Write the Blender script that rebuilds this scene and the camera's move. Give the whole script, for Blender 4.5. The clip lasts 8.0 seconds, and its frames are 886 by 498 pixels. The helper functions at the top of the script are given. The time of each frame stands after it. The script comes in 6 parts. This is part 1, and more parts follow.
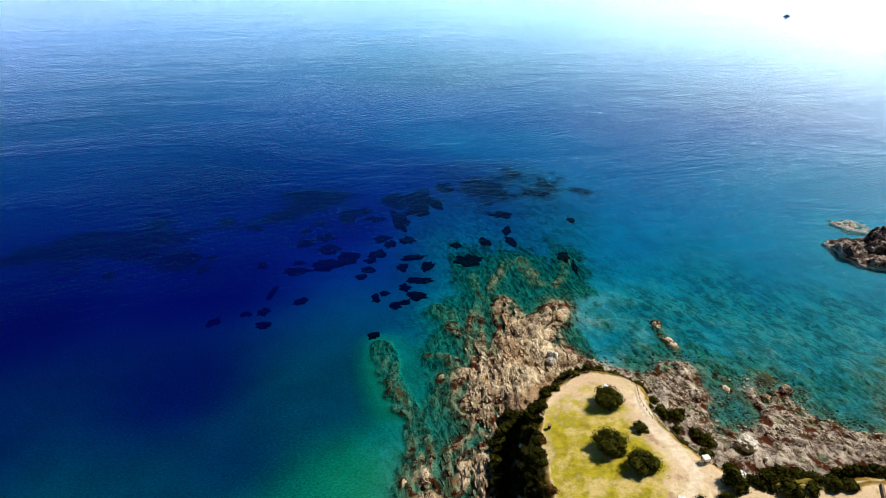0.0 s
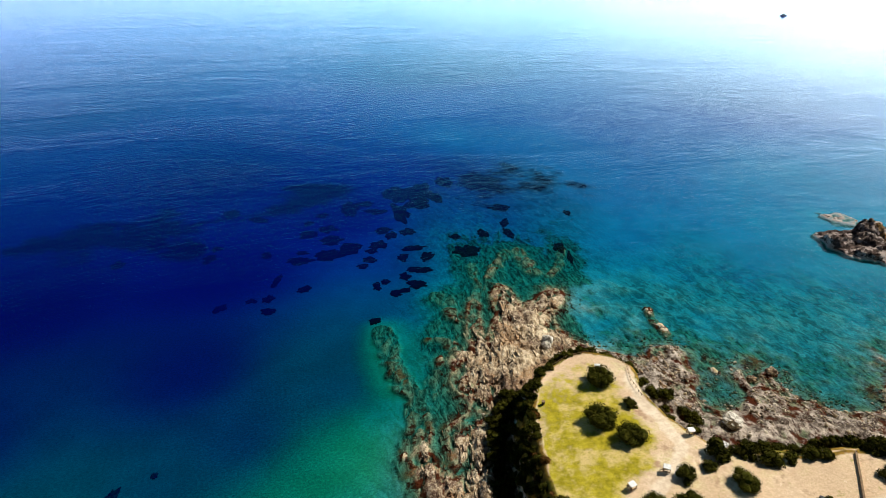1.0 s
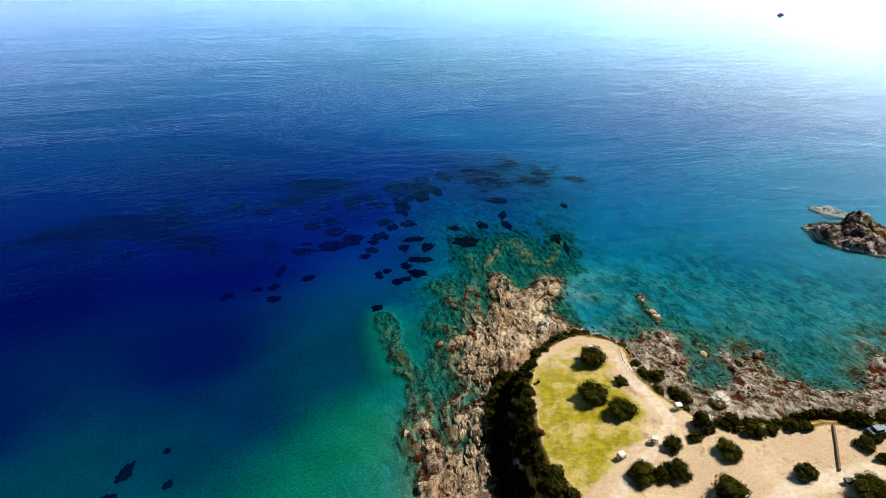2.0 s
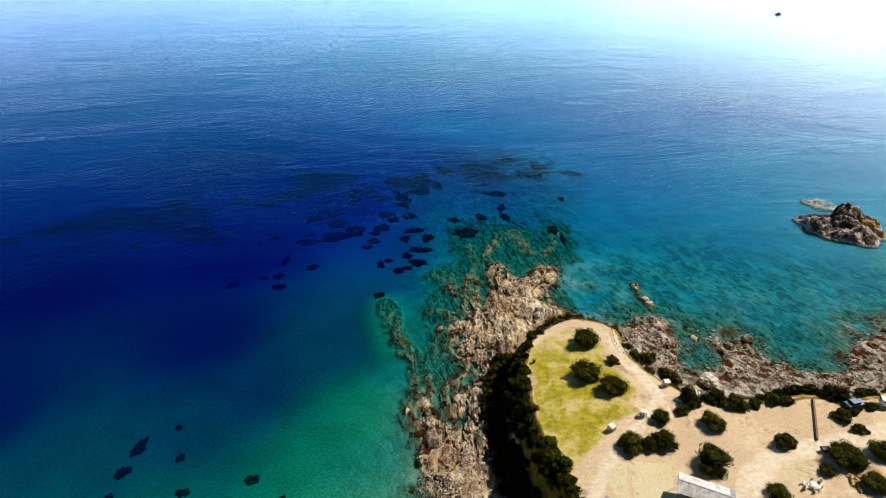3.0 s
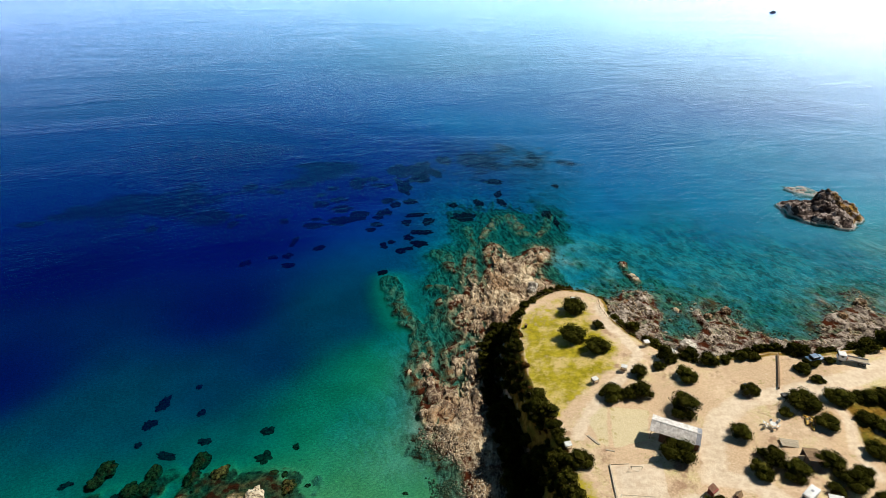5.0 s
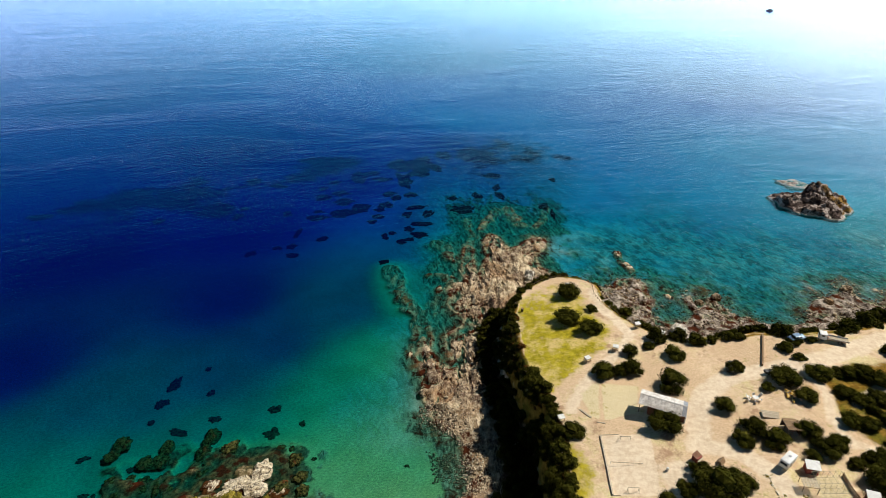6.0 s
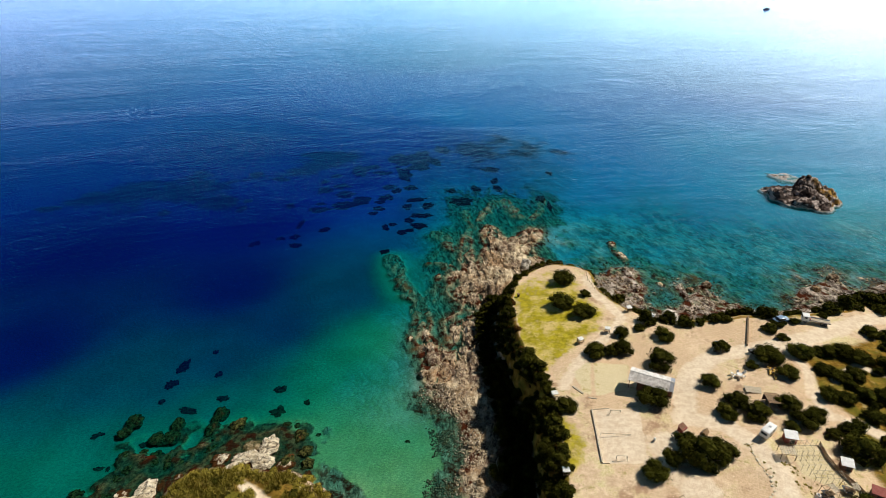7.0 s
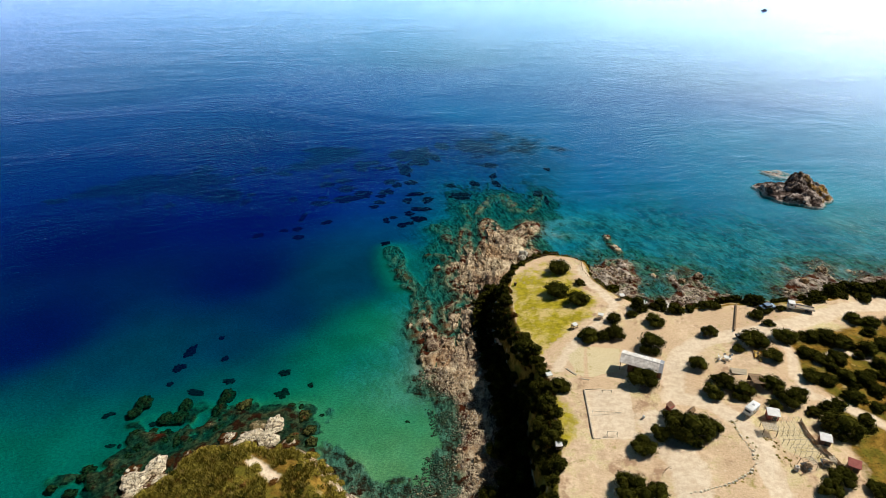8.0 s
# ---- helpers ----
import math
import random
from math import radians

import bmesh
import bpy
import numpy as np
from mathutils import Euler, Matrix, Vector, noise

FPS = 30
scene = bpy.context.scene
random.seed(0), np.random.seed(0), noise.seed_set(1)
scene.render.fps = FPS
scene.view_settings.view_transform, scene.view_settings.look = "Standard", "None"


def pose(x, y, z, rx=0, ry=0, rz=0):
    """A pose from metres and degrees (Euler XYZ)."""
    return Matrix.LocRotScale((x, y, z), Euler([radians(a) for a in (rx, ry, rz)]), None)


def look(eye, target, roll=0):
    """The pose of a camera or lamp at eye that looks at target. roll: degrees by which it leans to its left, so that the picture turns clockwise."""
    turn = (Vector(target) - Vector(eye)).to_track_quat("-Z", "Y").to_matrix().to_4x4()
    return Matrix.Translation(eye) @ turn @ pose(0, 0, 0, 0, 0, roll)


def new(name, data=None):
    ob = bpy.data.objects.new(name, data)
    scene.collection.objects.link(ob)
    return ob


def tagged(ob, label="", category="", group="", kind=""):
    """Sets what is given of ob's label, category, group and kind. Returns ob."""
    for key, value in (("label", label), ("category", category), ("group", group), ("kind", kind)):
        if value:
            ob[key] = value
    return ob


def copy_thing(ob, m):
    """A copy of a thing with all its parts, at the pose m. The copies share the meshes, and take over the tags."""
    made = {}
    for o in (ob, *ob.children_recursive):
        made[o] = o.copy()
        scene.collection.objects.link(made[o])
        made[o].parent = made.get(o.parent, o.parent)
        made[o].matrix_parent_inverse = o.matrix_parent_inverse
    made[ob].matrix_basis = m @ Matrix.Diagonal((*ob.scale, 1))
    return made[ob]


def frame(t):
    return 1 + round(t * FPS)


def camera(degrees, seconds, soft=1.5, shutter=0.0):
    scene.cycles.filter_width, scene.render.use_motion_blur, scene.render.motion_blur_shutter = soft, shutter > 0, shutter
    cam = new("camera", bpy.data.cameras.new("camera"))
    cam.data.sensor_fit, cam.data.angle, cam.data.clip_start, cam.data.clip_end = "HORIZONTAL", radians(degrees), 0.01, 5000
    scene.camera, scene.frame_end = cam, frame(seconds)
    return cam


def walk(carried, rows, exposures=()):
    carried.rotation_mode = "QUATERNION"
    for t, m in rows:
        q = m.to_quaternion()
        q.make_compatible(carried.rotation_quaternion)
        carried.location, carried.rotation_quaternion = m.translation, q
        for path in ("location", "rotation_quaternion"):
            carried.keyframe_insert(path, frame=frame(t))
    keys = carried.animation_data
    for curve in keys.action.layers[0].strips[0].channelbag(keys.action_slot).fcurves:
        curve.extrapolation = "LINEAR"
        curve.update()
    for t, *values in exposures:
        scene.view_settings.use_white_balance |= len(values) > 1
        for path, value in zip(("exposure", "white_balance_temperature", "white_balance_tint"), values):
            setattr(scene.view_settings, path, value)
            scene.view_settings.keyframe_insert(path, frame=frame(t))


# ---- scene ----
cam = camera(73.9, 8.0, soft=0.6)
PATH = [
    (0, (0.063, -0.102, 108.919), (0.1, 1.64, 107.937), 0.4),
    (0.5, (0.039, -3.66, 108.946), (0.077, -1.918, 107.964), 0.5),
    (1, (0.016, -7.271, 108.975), (0.055, -5.529, 107.992), 0.5),
    (1.5, (-0.029, -10.88, 109.008), (0.01, -9.138, 108.025), 0.5),
    (3, (-0.077, -21.952, 109.105), (-0.039, -20.211, 108.122), 0.5),
    (3.5, (-0.077, -25.527, 109.122), (-0.039, -23.786, 108.14), 0.5),
    (4, (-0.064, -29.197, 109.173), (-0.025, -27.456, 108.19), 0.5),
    (4.5, (-0.059, -32.843, 109.224), (-0.022, -31.102, 108.241), 0.5),
    (5.8, (0.01, -42.427, 109.406), (0.048, -40.687, 108.42), 0.5),
    (6, (0.006, -43.884, 109.42), (0.043, -42.144, 108.435), 0.4),
    (6.5, (-0.045, -47.44, 109.48), (-0.007, -45.701, 108.494), 0.5),
    (7, (-0.142, -50.93, 109.52), (-0.102, -49.192, 108.532), 0.5),
    (7.5, (-0.235, -54.232, 109.561), (-0.195, -52.495, 108.572), 0.6),
    (8, (-0.317, -57.277, 109.552), (-0.274, -55.538, 108.564), 0.8),
]
walk(cam, [(t, look(eye, target, roll)) for t, eye, target, roll in PATH], [(0, 0.12), (4, 0.02), (8, -0.08)])

# ---- light ----
SUN_TO = Vector((0.88, 0.475, 0.0)).normalized()
SUN_UP = radians(46)
SKY, HAZE, HAZE_TOP, HAZE_SUN, BLUE, BLUE_TOP = 0.006, 1.05, 0.172, 2.5, 1.55, 0.30
world = bpy.data.worlds.new("sky")
scene.world = world
world.use_nodes = True
wn = world.node_tree.nodes
sky = wn.new("ShaderNodeTexSky")
sky.sky_type = "NISHITA"
sky.sun_disc = False
sky.sun_elevation = SUN_UP
sky.sun_rotation = math.atan2(SUN_TO.x, SUN_TO.y)
sky.air_density, sky.dust_density, sky.ozone_density = 1.0, 1.0, 2.0


def wnode(kind, **values):
    n = wn.new(kind)
    for key, value in values.items():
        if isinstance(value, bpy.types.NodeSocket):
            world.node_tree.links.new(value, n.inputs[int(key[1:])])
        else:
            n.inputs[int(key[1:])].default_value = value
    return n


def wmath(op, *args):
    n = wnode("ShaderNodeMath", **{f"i{k}": v for k, v in enumerate(args)})
    n.operation = op
    return n.outputs[0]


# a milky haze all round the horizon, brighter towards the sun and with thin streaks of cloud, under a band of blue
SUN_DIR = Vector((SUN_TO.x * math.cos(SUN_UP), SUN_TO.y * math.cos(SUN_UP), math.sin(SUN_UP)))
way = wn.new("ShaderNodeTexCoord").outputs["Generated"]
up = wnode("ShaderNodeSeparateXYZ", i0=way).outputs["Z"]
facing = wnode("ShaderNodeVectorMath", i0=way, i1=tuple(SUN_DIR))
facing.operation = "DOT_PRODUCT"
ahead = wmath("POWER", wmath("MAXIMUM", facing.outputs["Value"], 0.0), 3.0)
glow = wmath("MULTIPLY_ADD", ahead, HAZE_SUN, 1.0)
veil_top = wmath("MULTIPLY_ADD", ahead, 1.0 * HAZE_TOP, HAZE_TOP)


def layer(top, strength):
    """How much of a layer of haze is left at a height above the horizon."""
    return wmath("MULTIPLY", wmath("EXPONENT", wmath("MULTIPLY", wmath("POWER", wmath("DIVIDE", wmath("MAXIMUM", up, 0.0), top), 3.0), -1.0)), strength)


def tinted(amount, away, towards):
    mixed = wnode("ShaderNodeMix")
    mixed.data_type = "RGBA"
    world.node_tree.links.new(wmath("MINIMUM", wmath("MULTIPLY", wmath("MAXIMUM", facing.outputs["Value"], 0.0), 1.8), 1.0), mixed.inputs[0])
    mixed.inputs[6].default_value, mixed.inputs[7].default_value = (*away, 1), (*towards, 1)
    scaled = wnode("ShaderNodeVectorMath", i0=mixed.outputs[2])
    scaled.operation = "SCALE"
    world.node_tree.links.new(amount, scaled.inputs["Scale"])
    return scaled.outputs[0]


def plus(a, b):
    n = wnode("ShaderNodeVectorMath", i0=a, i1=b)
    n.operation = "ADD"
    return n.outputs[0]


def lit(colour):
    """The sky is dimmer on the side that lies away from the sun."""
    side = wnode("ShaderNodeMapRange", i0=facing.outputs["Value"], i1=-0.42, i2=-0.10, i3=0.08, i4=1.0)
    side.interpolation_type = "SMOOTHSTEP"
    n = wnode("ShaderNodeVectorMath", i0=colour)
    n.operation = "SCALE"
    world.node_tree.links.new(side.outputs[0], n.inputs["Scale"])
    return n.outputs[0]


stretch = wnode("ShaderNodeMapping", i0=way)
stretch.inputs["Scale"].default_value = (1.6, 1.6, 14.0)
streak = wnode("ShaderNodeTexNoise", i0=stretch.outputs[0])
streak.inputs["Scale"].default_value, streak.inputs["Detail"].default_value, streak.inputs["Distortion"].default_value = 1.8, 6.0, 0.5
cloud = wmath("MULTIPLY_ADD", streak.outputs["Fac"], 1.5, 0.28)
milk = tinted(wmath("MULTIPLY", wmath("MULTIPLY", layer(veil_top, HAZE), glow), cloud), (0.95, 0.95, 0.90), (1.18, 1.08, 0.98))
blue = tinted(layer(BLUE_TOP, BLUE), (0.0, 0.34, 0.95), (0.03, 0.78, 1.3))
clear = wnode("ShaderNodeVectorMath", i0=sky.outputs[0])
clear.operation = "SCALE"
clear.inputs["Scale"].default_value = SKY
world.node_tree.links.new(lit(plus(clear.outputs[0], plus(milk, blue))), wn["Background"].inputs[0])
wn["Background"].inputs[1].default_value = 1.0

sun_data = bpy.data.lights.new("sun", "SUN")
sun_data.energy, sun_data.angle, sun_data.color = 5.0, radians(0.6), (1.0, 0.95, 0.86)
sun = new("sun", sun_data)
sun_dir = Vector((SUN_TO.x * math.cos(SUN_UP), SUN_TO.y * math.cos(SUN_UP), math.sin(SUN_UP)))
sun.matrix_world = look(sun_dir * 400, (0, 0, 0))
scene.view_settings.exposure = 0.0

# ---- materials ----
class Nodes:
    """Short names for building a node material."""

    def __init__(self, name):
        self.mat = bpy.data.materials.new(name)
        self.mat.use_nodes = True
        self.t = self.mat.node_tree
        self.bsdf = self.t.nodes["Principled BSDF"]
        self.pos = self.add("ShaderNodeNewGeometry").outputs["Position"]

    def add(self, kind):
        return self.t.nodes.new(kind)

    def put(self, socket, value):
        if isinstance(value, bpy.types.NodeSocket):
            self.t.links.new(value, socket)
        elif isinstance(value, tuple) and len(value) == 3 and socket.type == "RGBA":
            socket.default_value = (*value, 1)
        else:
            socket.default_value = value

    def noise(self, scale, detail=4.0, rough=0.55, coords=None, distort=0.0):
        n = self.add("ShaderNodeTexNoise")
        self.put(n.inputs["Vector"], coords or self.pos)
        n.inputs["Scale"].default_value, n.inputs["Detail"].default_value = scale, detail
        n.inputs["Roughness"].default_value, n.inputs["Distortion"].default_value = rough, distort
        return n.outputs["Fac"]

    def cells(self, scale, feature="F1", coords=None):
        n = self.add("ShaderNodeTexVoronoi")
        n.feature = feature
        self.put(n.inputs["Vector"], coords or self.pos)
        n.inputs["Scale"].default_value = scale
        return n.outputs["Distance"]

    def warp(self, scale=(1, 1, 1), turn=0.0):
        n = self.add("ShaderNodeMapping")
        self.put(n.inputs["Vector"], self.pos)
        n.inputs["Scale"].default_value, n.inputs["Rotation"].default_value = scale, (0, 0, turn)
        return n.outputs[0]

    def along(self, across, length, turn):
        """Coordinates drawn out along a line that is turned from the x axis."""
        n = self.add("ShaderNodeMapping")
        n.vector_type = "TEXTURE"
        self.put(n.inputs["Vector"], self.pos)
        n.inputs["Scale"].default_value, n.inputs["Rotation"].default_value = (length, across, across), (0, 0, turn)
        return n.outputs[0]

    def math(self, op, a, b=0.0, c=None):
        n = self.add("ShaderNodeMath")
        n.operation = op
        self.put(n.inputs[0], a)
        self.put(n.inputs[1], b)
        if c is not None:
            self.put(n.inputs[2], c)
        return n.outputs[0]

    def step(self, value, low, high, to_low=0.0, to_high=1.0):
        n = self.add("ShaderNodeMapRange")
        n.interpolation_type = "SMOOTHSTEP"
        for k, v in zip(range(5), (value, low, high, to_low, to_high)):
            self.put(n.inputs[k], v)
        return n.outputs[0]

    def mix(self, fac, a, b, blend="MIX"):
        n = self.add("ShaderNodeMix")
        n.data_type, n.blend_type = "RGBA", blend
        self.put(n.inputs[0], fac)
        self.put(n.inputs[6], a)
        self.put(n.inputs[7], b)
        return n.outputs[2]

    def attribute(self, name):
        n = self.add("ShaderNodeAttribute")
        n.attribute_name = name
        return n.outputs["Fac"]

    def height(self):
        n = self.add("ShaderNodeSeparateXYZ")
        self.put(n.inputs[0], self.pos)
        return n.outputs["Z"]

    def chance(self):
        return self.add("ShaderNodeObjectInfo").outputs["Random"]

    def island(self):
        return self.add("ShaderNodeNewGeometry").outputs["Random Per Island"]

    def bump(self, value, distance, strength=1.0, normal=None):
        n = self.add("ShaderNodeBump")
        n.inputs["Distance"].default_value, n.inputs["Strength"].default_value = distance, strength
        self.put(n.inputs["Height"], value)
        if normal is not None:
            self.put(n.inputs["Normal"], normal)
        return n.outputs[0]

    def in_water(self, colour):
        """Paints into a colour what clear sea water does to light at its depth: red goes first, then green, and the
        water's own scattered blue is added.
        """
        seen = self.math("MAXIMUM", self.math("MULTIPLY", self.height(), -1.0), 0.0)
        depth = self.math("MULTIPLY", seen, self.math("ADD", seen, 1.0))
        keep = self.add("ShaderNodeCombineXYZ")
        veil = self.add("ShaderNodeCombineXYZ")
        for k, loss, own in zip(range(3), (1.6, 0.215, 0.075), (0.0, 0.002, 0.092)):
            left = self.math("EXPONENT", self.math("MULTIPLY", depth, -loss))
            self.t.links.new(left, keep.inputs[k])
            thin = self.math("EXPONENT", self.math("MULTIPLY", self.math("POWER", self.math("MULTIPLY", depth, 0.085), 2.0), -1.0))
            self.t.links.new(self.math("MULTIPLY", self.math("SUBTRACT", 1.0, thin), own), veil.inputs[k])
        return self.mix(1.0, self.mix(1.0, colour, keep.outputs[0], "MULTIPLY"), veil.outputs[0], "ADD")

    def finish(self, colour, rough=0.9, normal=None, metal=0.0, spec=0.3):
        self.put(self.bsdf.inputs["Base Color"], colour)
        self.put(self.bsdf.inputs["Roughness"], rough)
        self.put(self.bsdf.inputs["Metallic"], metal)
        self.put(self.bsdf.inputs["Specular IOR Level"], spec)
        if normal is not None:
            self.put(self.bsdf.inputs["Normal"], normal)
        return self.mat


def rock_colour(n, weedy=True):
    """Pale weathered limestone with darker joints and ochre stains, red algae at the waterline, green growth below it."""
    strata = n.warp((0.9, 0.5, 0.9), 0.14)
    pale = n.mix(n.step(n.noise(0.9, 6, 0.7, strata), 0.40, 0.60), (0.30, 0.21, 0.12), (0.72, 0.58, 0.39))
    pale = n.mix(n.step(n.noise(0.11, 5, 0.6), 0.48, 0.62), pale, n.mix(n.noise(1.6, 5, 0.7), (0.22, 0.12, 0.06), (0.54, 0.36, 0.20)))
    pale = n.mix(n.math("MULTIPLY", n.step(n.noise(0.08, 5, 0.65), 0.46, 0.57), n.step(n.noise(0.9, 5, 0.7), 0.35, 0.6)), pale, (0.14, 0.085, 0.06))
    pale = n.mix(n.math("MULTIPLY", n.attribute("weed"), 0.75), pale, n.mix(n.step(n.noise(0.9, 6, 0.72), 0.35, 0.65), (0.10, 0.07, 0.03), (0.44, 0.34, 0.18)))
    pale = n.mix(n.step(n.attribute("dark"), 0.2, 0.8), pale, n.mix(n.step(n.noise(0.35, 6, 0.7), 0.38, 0.62), (0.05, 0.034, 0.026), (0.54, 0.45, 0.37)))
    pale = n.mix(n.step(n.noise(3.2, 5, 0.7), 0.55, 0.65), pale, (0.68, 0.58, 0.44))
    pale = n.mix(n.step(n.noise(1.9, 5, 0.75), 0.58, 0.66), pale, (0.05, 0.03, 0.025))
    crack = n.math("ABSOLUTE", n.math("SUBTRACT", n.noise(0.5, 6, 0.65, n.warp((1.0, 0.25, 1.0), 0.14), 0.8), 0.5))
    pale = n.mix(n.math("MULTIPLY", n.step(crack, 0.03, 0.008), n.step(n.noise(0.3, 3), 0.4, 0.6)), pale, (0.05, 0.03, 0.022))
    z = n.math("ADD", n.height(), n.math("MULTIPLY_ADD", n.noise(0.45, 5, 0.7), 1.6, -0.8))
    patch = n.step(n.noise(0.28, 5, 0.65), 0.49, 0.58) if weedy else 0.0
    algae = n.math("MULTIPLY", n.math("MULTIPLY", n.step(z, -0.75, -0.25), n.step(z, 0.85, 0.5)), patch)
    red = n.mix(n.noise(2.5, 4), (0.025, 0.008, 0.004), (0.11, 0.030, 0.013))
    low = n.mix(n.step(n.noise(0.55, 7, 0.7, n.along(0.7, 1.8, 1.75), 0.6), 0.36, 0.66), (0.035, 0.05, 0.028), (0.37, 0.40, 0.24))
    low = n.mix(n.step(n.noise(1.3, 6, 0.72), 0.56, 0.68), low, (0.02, 0.032, 0.018))
    low = n.mix(n.math("MULTIPLY", n.step(n.noise(0.16, 5, 0.65), 0.54, 0.64), n.step(n.height(), -0.75, -0.3)), low, n.mix(n.noise(1.4, 5, 0.7), (0.09, 0.03, 0.012), (0.36, 0.19, 0.08)))
    low = n.mix(n.attribute("weed"), low, n.mix(n.step(n.noise(0.8, 6, 0.72), 0.38, 0.62), (0.020, 0.022, 0.009), (0.17, 0.13, 0.05)))
    wet = n.mix(n.step(z, 0.40, -0.05), pale, low)
    return n.mix(algae, wet, red)


def make_ground():
    n = Nodes("ground")
    rock, lush, track, scrub, meadow = (n.attribute(k) for k in ("rock", "lush", "track", "scrub", "meadow"))
    fine, mid, wide = n.noise(2.6, 6, 0.7), n.noise(0.55, 5, 0.65), n.noise(0.09, 4)
    earth = n.mix(n.step(mid, 0.3, 0.7), (0.60, 0.41, 0.26), (0.86, 0.67, 0.46))
    straw = n.mix(n.step(fine, 0.3, 0.75), (0.60, 0.48, 0.22), (0.86, 0.74, 0.46))
    earth = n.mix(n.step(n.noise(0.2, 6, 0.68), 0.44, 0.64), earth, straw)
    earth = n.mix(n.step(n.noise(0.06, 5, 0.6), 0.42, 0.6), earth, n.mix(n.step(fine, 0.3, 0.7), (0.60, 0.41, 0.25), (0.78, 0.58, 0.38)))
    earth = n.mix(n.step(n.noise(0.3, 7, 0.75), 0.58, 0.68), earth, (0.42, 0.33, 0.12))
    earth = n.mix(n.step(n.noise(0.14, 6, 0.7), 0.56, 0.66), earth, (0.46, 0.29, 0.18))
    earth = n.mix(n.step(n.noise(1.1, 6, 0.75), 0.60, 0.72), earth, (0.86, 0.72, 0.54))
    earth = n.mix(n.math("MULTIPLY", n.step(n.noise(5.5, 3), 0.62, 0.72), n.step(wide, 0.4, 0.6)), earth, (0.25, 0.19, 0.07))
    path = n.mix(n.step(n.noise(0.9, 6, 0.7), 0.3, 0.7), (0.70, 0.53, 0.36), (0.88, 0.74, 0.56))
    grass = n.mix(n.step(mid, 0.3, 0.72), (0.26, 0.22, 0.014), (0.52, 0.42, 0.035))
    grass = n.mix(n.step(n.noise(0.22, 6, 0.7), 0.44, 0.66), grass, (0.66, 0.50, 0.20))
    grass = n.mix(n.step(n.noise(4.5, 3, 0.6), 0.6, 0.72), grass, (0.12, 0.12, 0.015))
    brown = n.mix(n.step(mid, 0.35, 0.65), (0.16, 0.09, 0.015), (0.36, 0.21, 0.04))
    brown = n.mix(n.step(n.noise(0.16, 5, 0.65), 0.45, 0.6), brown, n.mix(mid, (0.07, 0.065, 0.01), (0.24, 0.20, 0.03)))
    brown = n.mix(n.step(n.noise(0.3, 6, 0.7), 0.58, 0.68), brown, (0.46, 0.34, 0.14))
    brown = n.mix(n.step(fine, 0.53, 0.66), brown, (0.04, 0.038, 0.01))
    sand = n.mix(n.step(n.noise(0.13, 4), 0.35, 0.65), (0.44, 0.49, 0.51), (0.54, 0.58, 0.59))
    sand = n.mix(n.attribute("warm"), sand, n.mix(n.step(n.noise(0.1, 4), 0.35, 0.65), (0.31, 0.38, 0.145), (0.38, 0.45, 0.185)))
    sand = n.mix(n.step(n.noise(0.8, 5, 0.7), 0.64, 0.72), sand, (0.20, 0.19, 0.13))
    strata = n.noise(0.42, 7, 0.72, n.along(1.0, 1.7, 2.06), 0.8)
    slabs = n.mix(n.step(strata, 0.40, 0.60), (0.15, 0.19, 0.165), (0.42, 0.46, 0.40))
    slabs = n.mix(n.step(n.noise(0.9, 5, 0.7), 0.60, 0.70), slabs, (0.46, 0.48, 0.38))
    sand = n.mix(n.math("MULTIPLY", n.attribute("stony"), n.step(n.noise(0.05, 5, 0.65), 0.30, 0.55, 0.55, 1.0)), sand, slabs)
    weed = n.mix(n.noise(0.5, 4), (0.004, 0.008, 0.01), (0.02, 0.03, 0.02))
    edge = n.math("ADD", n.math("MULTIPLY_ADD", mid, 0.9, -0.45), n.math("MULTIPLY_ADD", n.noise(0.16, 5, 0.65), 0.9, -0.45))
    blur = lambda a: n.step(n.math("ADD", a, edge), 0.3, 0.7)
    stalks = n.mix(n.step(n.noise(6.0, 5, 0.75), 0.25, 0.75), (0.56, 0.44, 0.22), (0.88, 0.76, 0.52))
    stalks = n.mix(n.step(n.noise(0.5, 6, 0.72), 0.54, 0.66), stalks, (0.45, 0.34, 0.12))
    earth = n.mix(blur(n.attribute("straw")), earth, stalks)
    land = n.mix(blur(scrub), earth, brown)
    land = n.mix(blur(lush), land, grass)
    land = n.mix(blur(track), land, path)
    sea = n.mix(n.math("MULTIPLY", n.step(meadow, 0.02, 0.25), n.step(n.math("ADD", meadow, n.math("MULTIPLY_ADD", n.noise(0.045, 6, 0.62), 3.4, -1.7)), 0.2, 0.8)), sand, weed)
    base = n.mix(n.step(n.height(), -0.1, 0.5), sea, land)
    base = n.mix(blur(rock), base, rock_colour(n))
    relief = n.math("MULTIPLY", n.noise(1.4, 7, 0.7), n.step(rock, 0.2, 0.8, 0.22, 1.0))
    rough = n.bump(relief, 0.5, 0.8, n.bump(n.noise(5.0, 4, 0.65), 0.07, 0.8))
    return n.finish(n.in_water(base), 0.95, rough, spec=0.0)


def make_rock(name, weedy=True):
    n = Nodes(name)
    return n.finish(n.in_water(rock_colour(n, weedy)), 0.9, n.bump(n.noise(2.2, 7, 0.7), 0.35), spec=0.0)


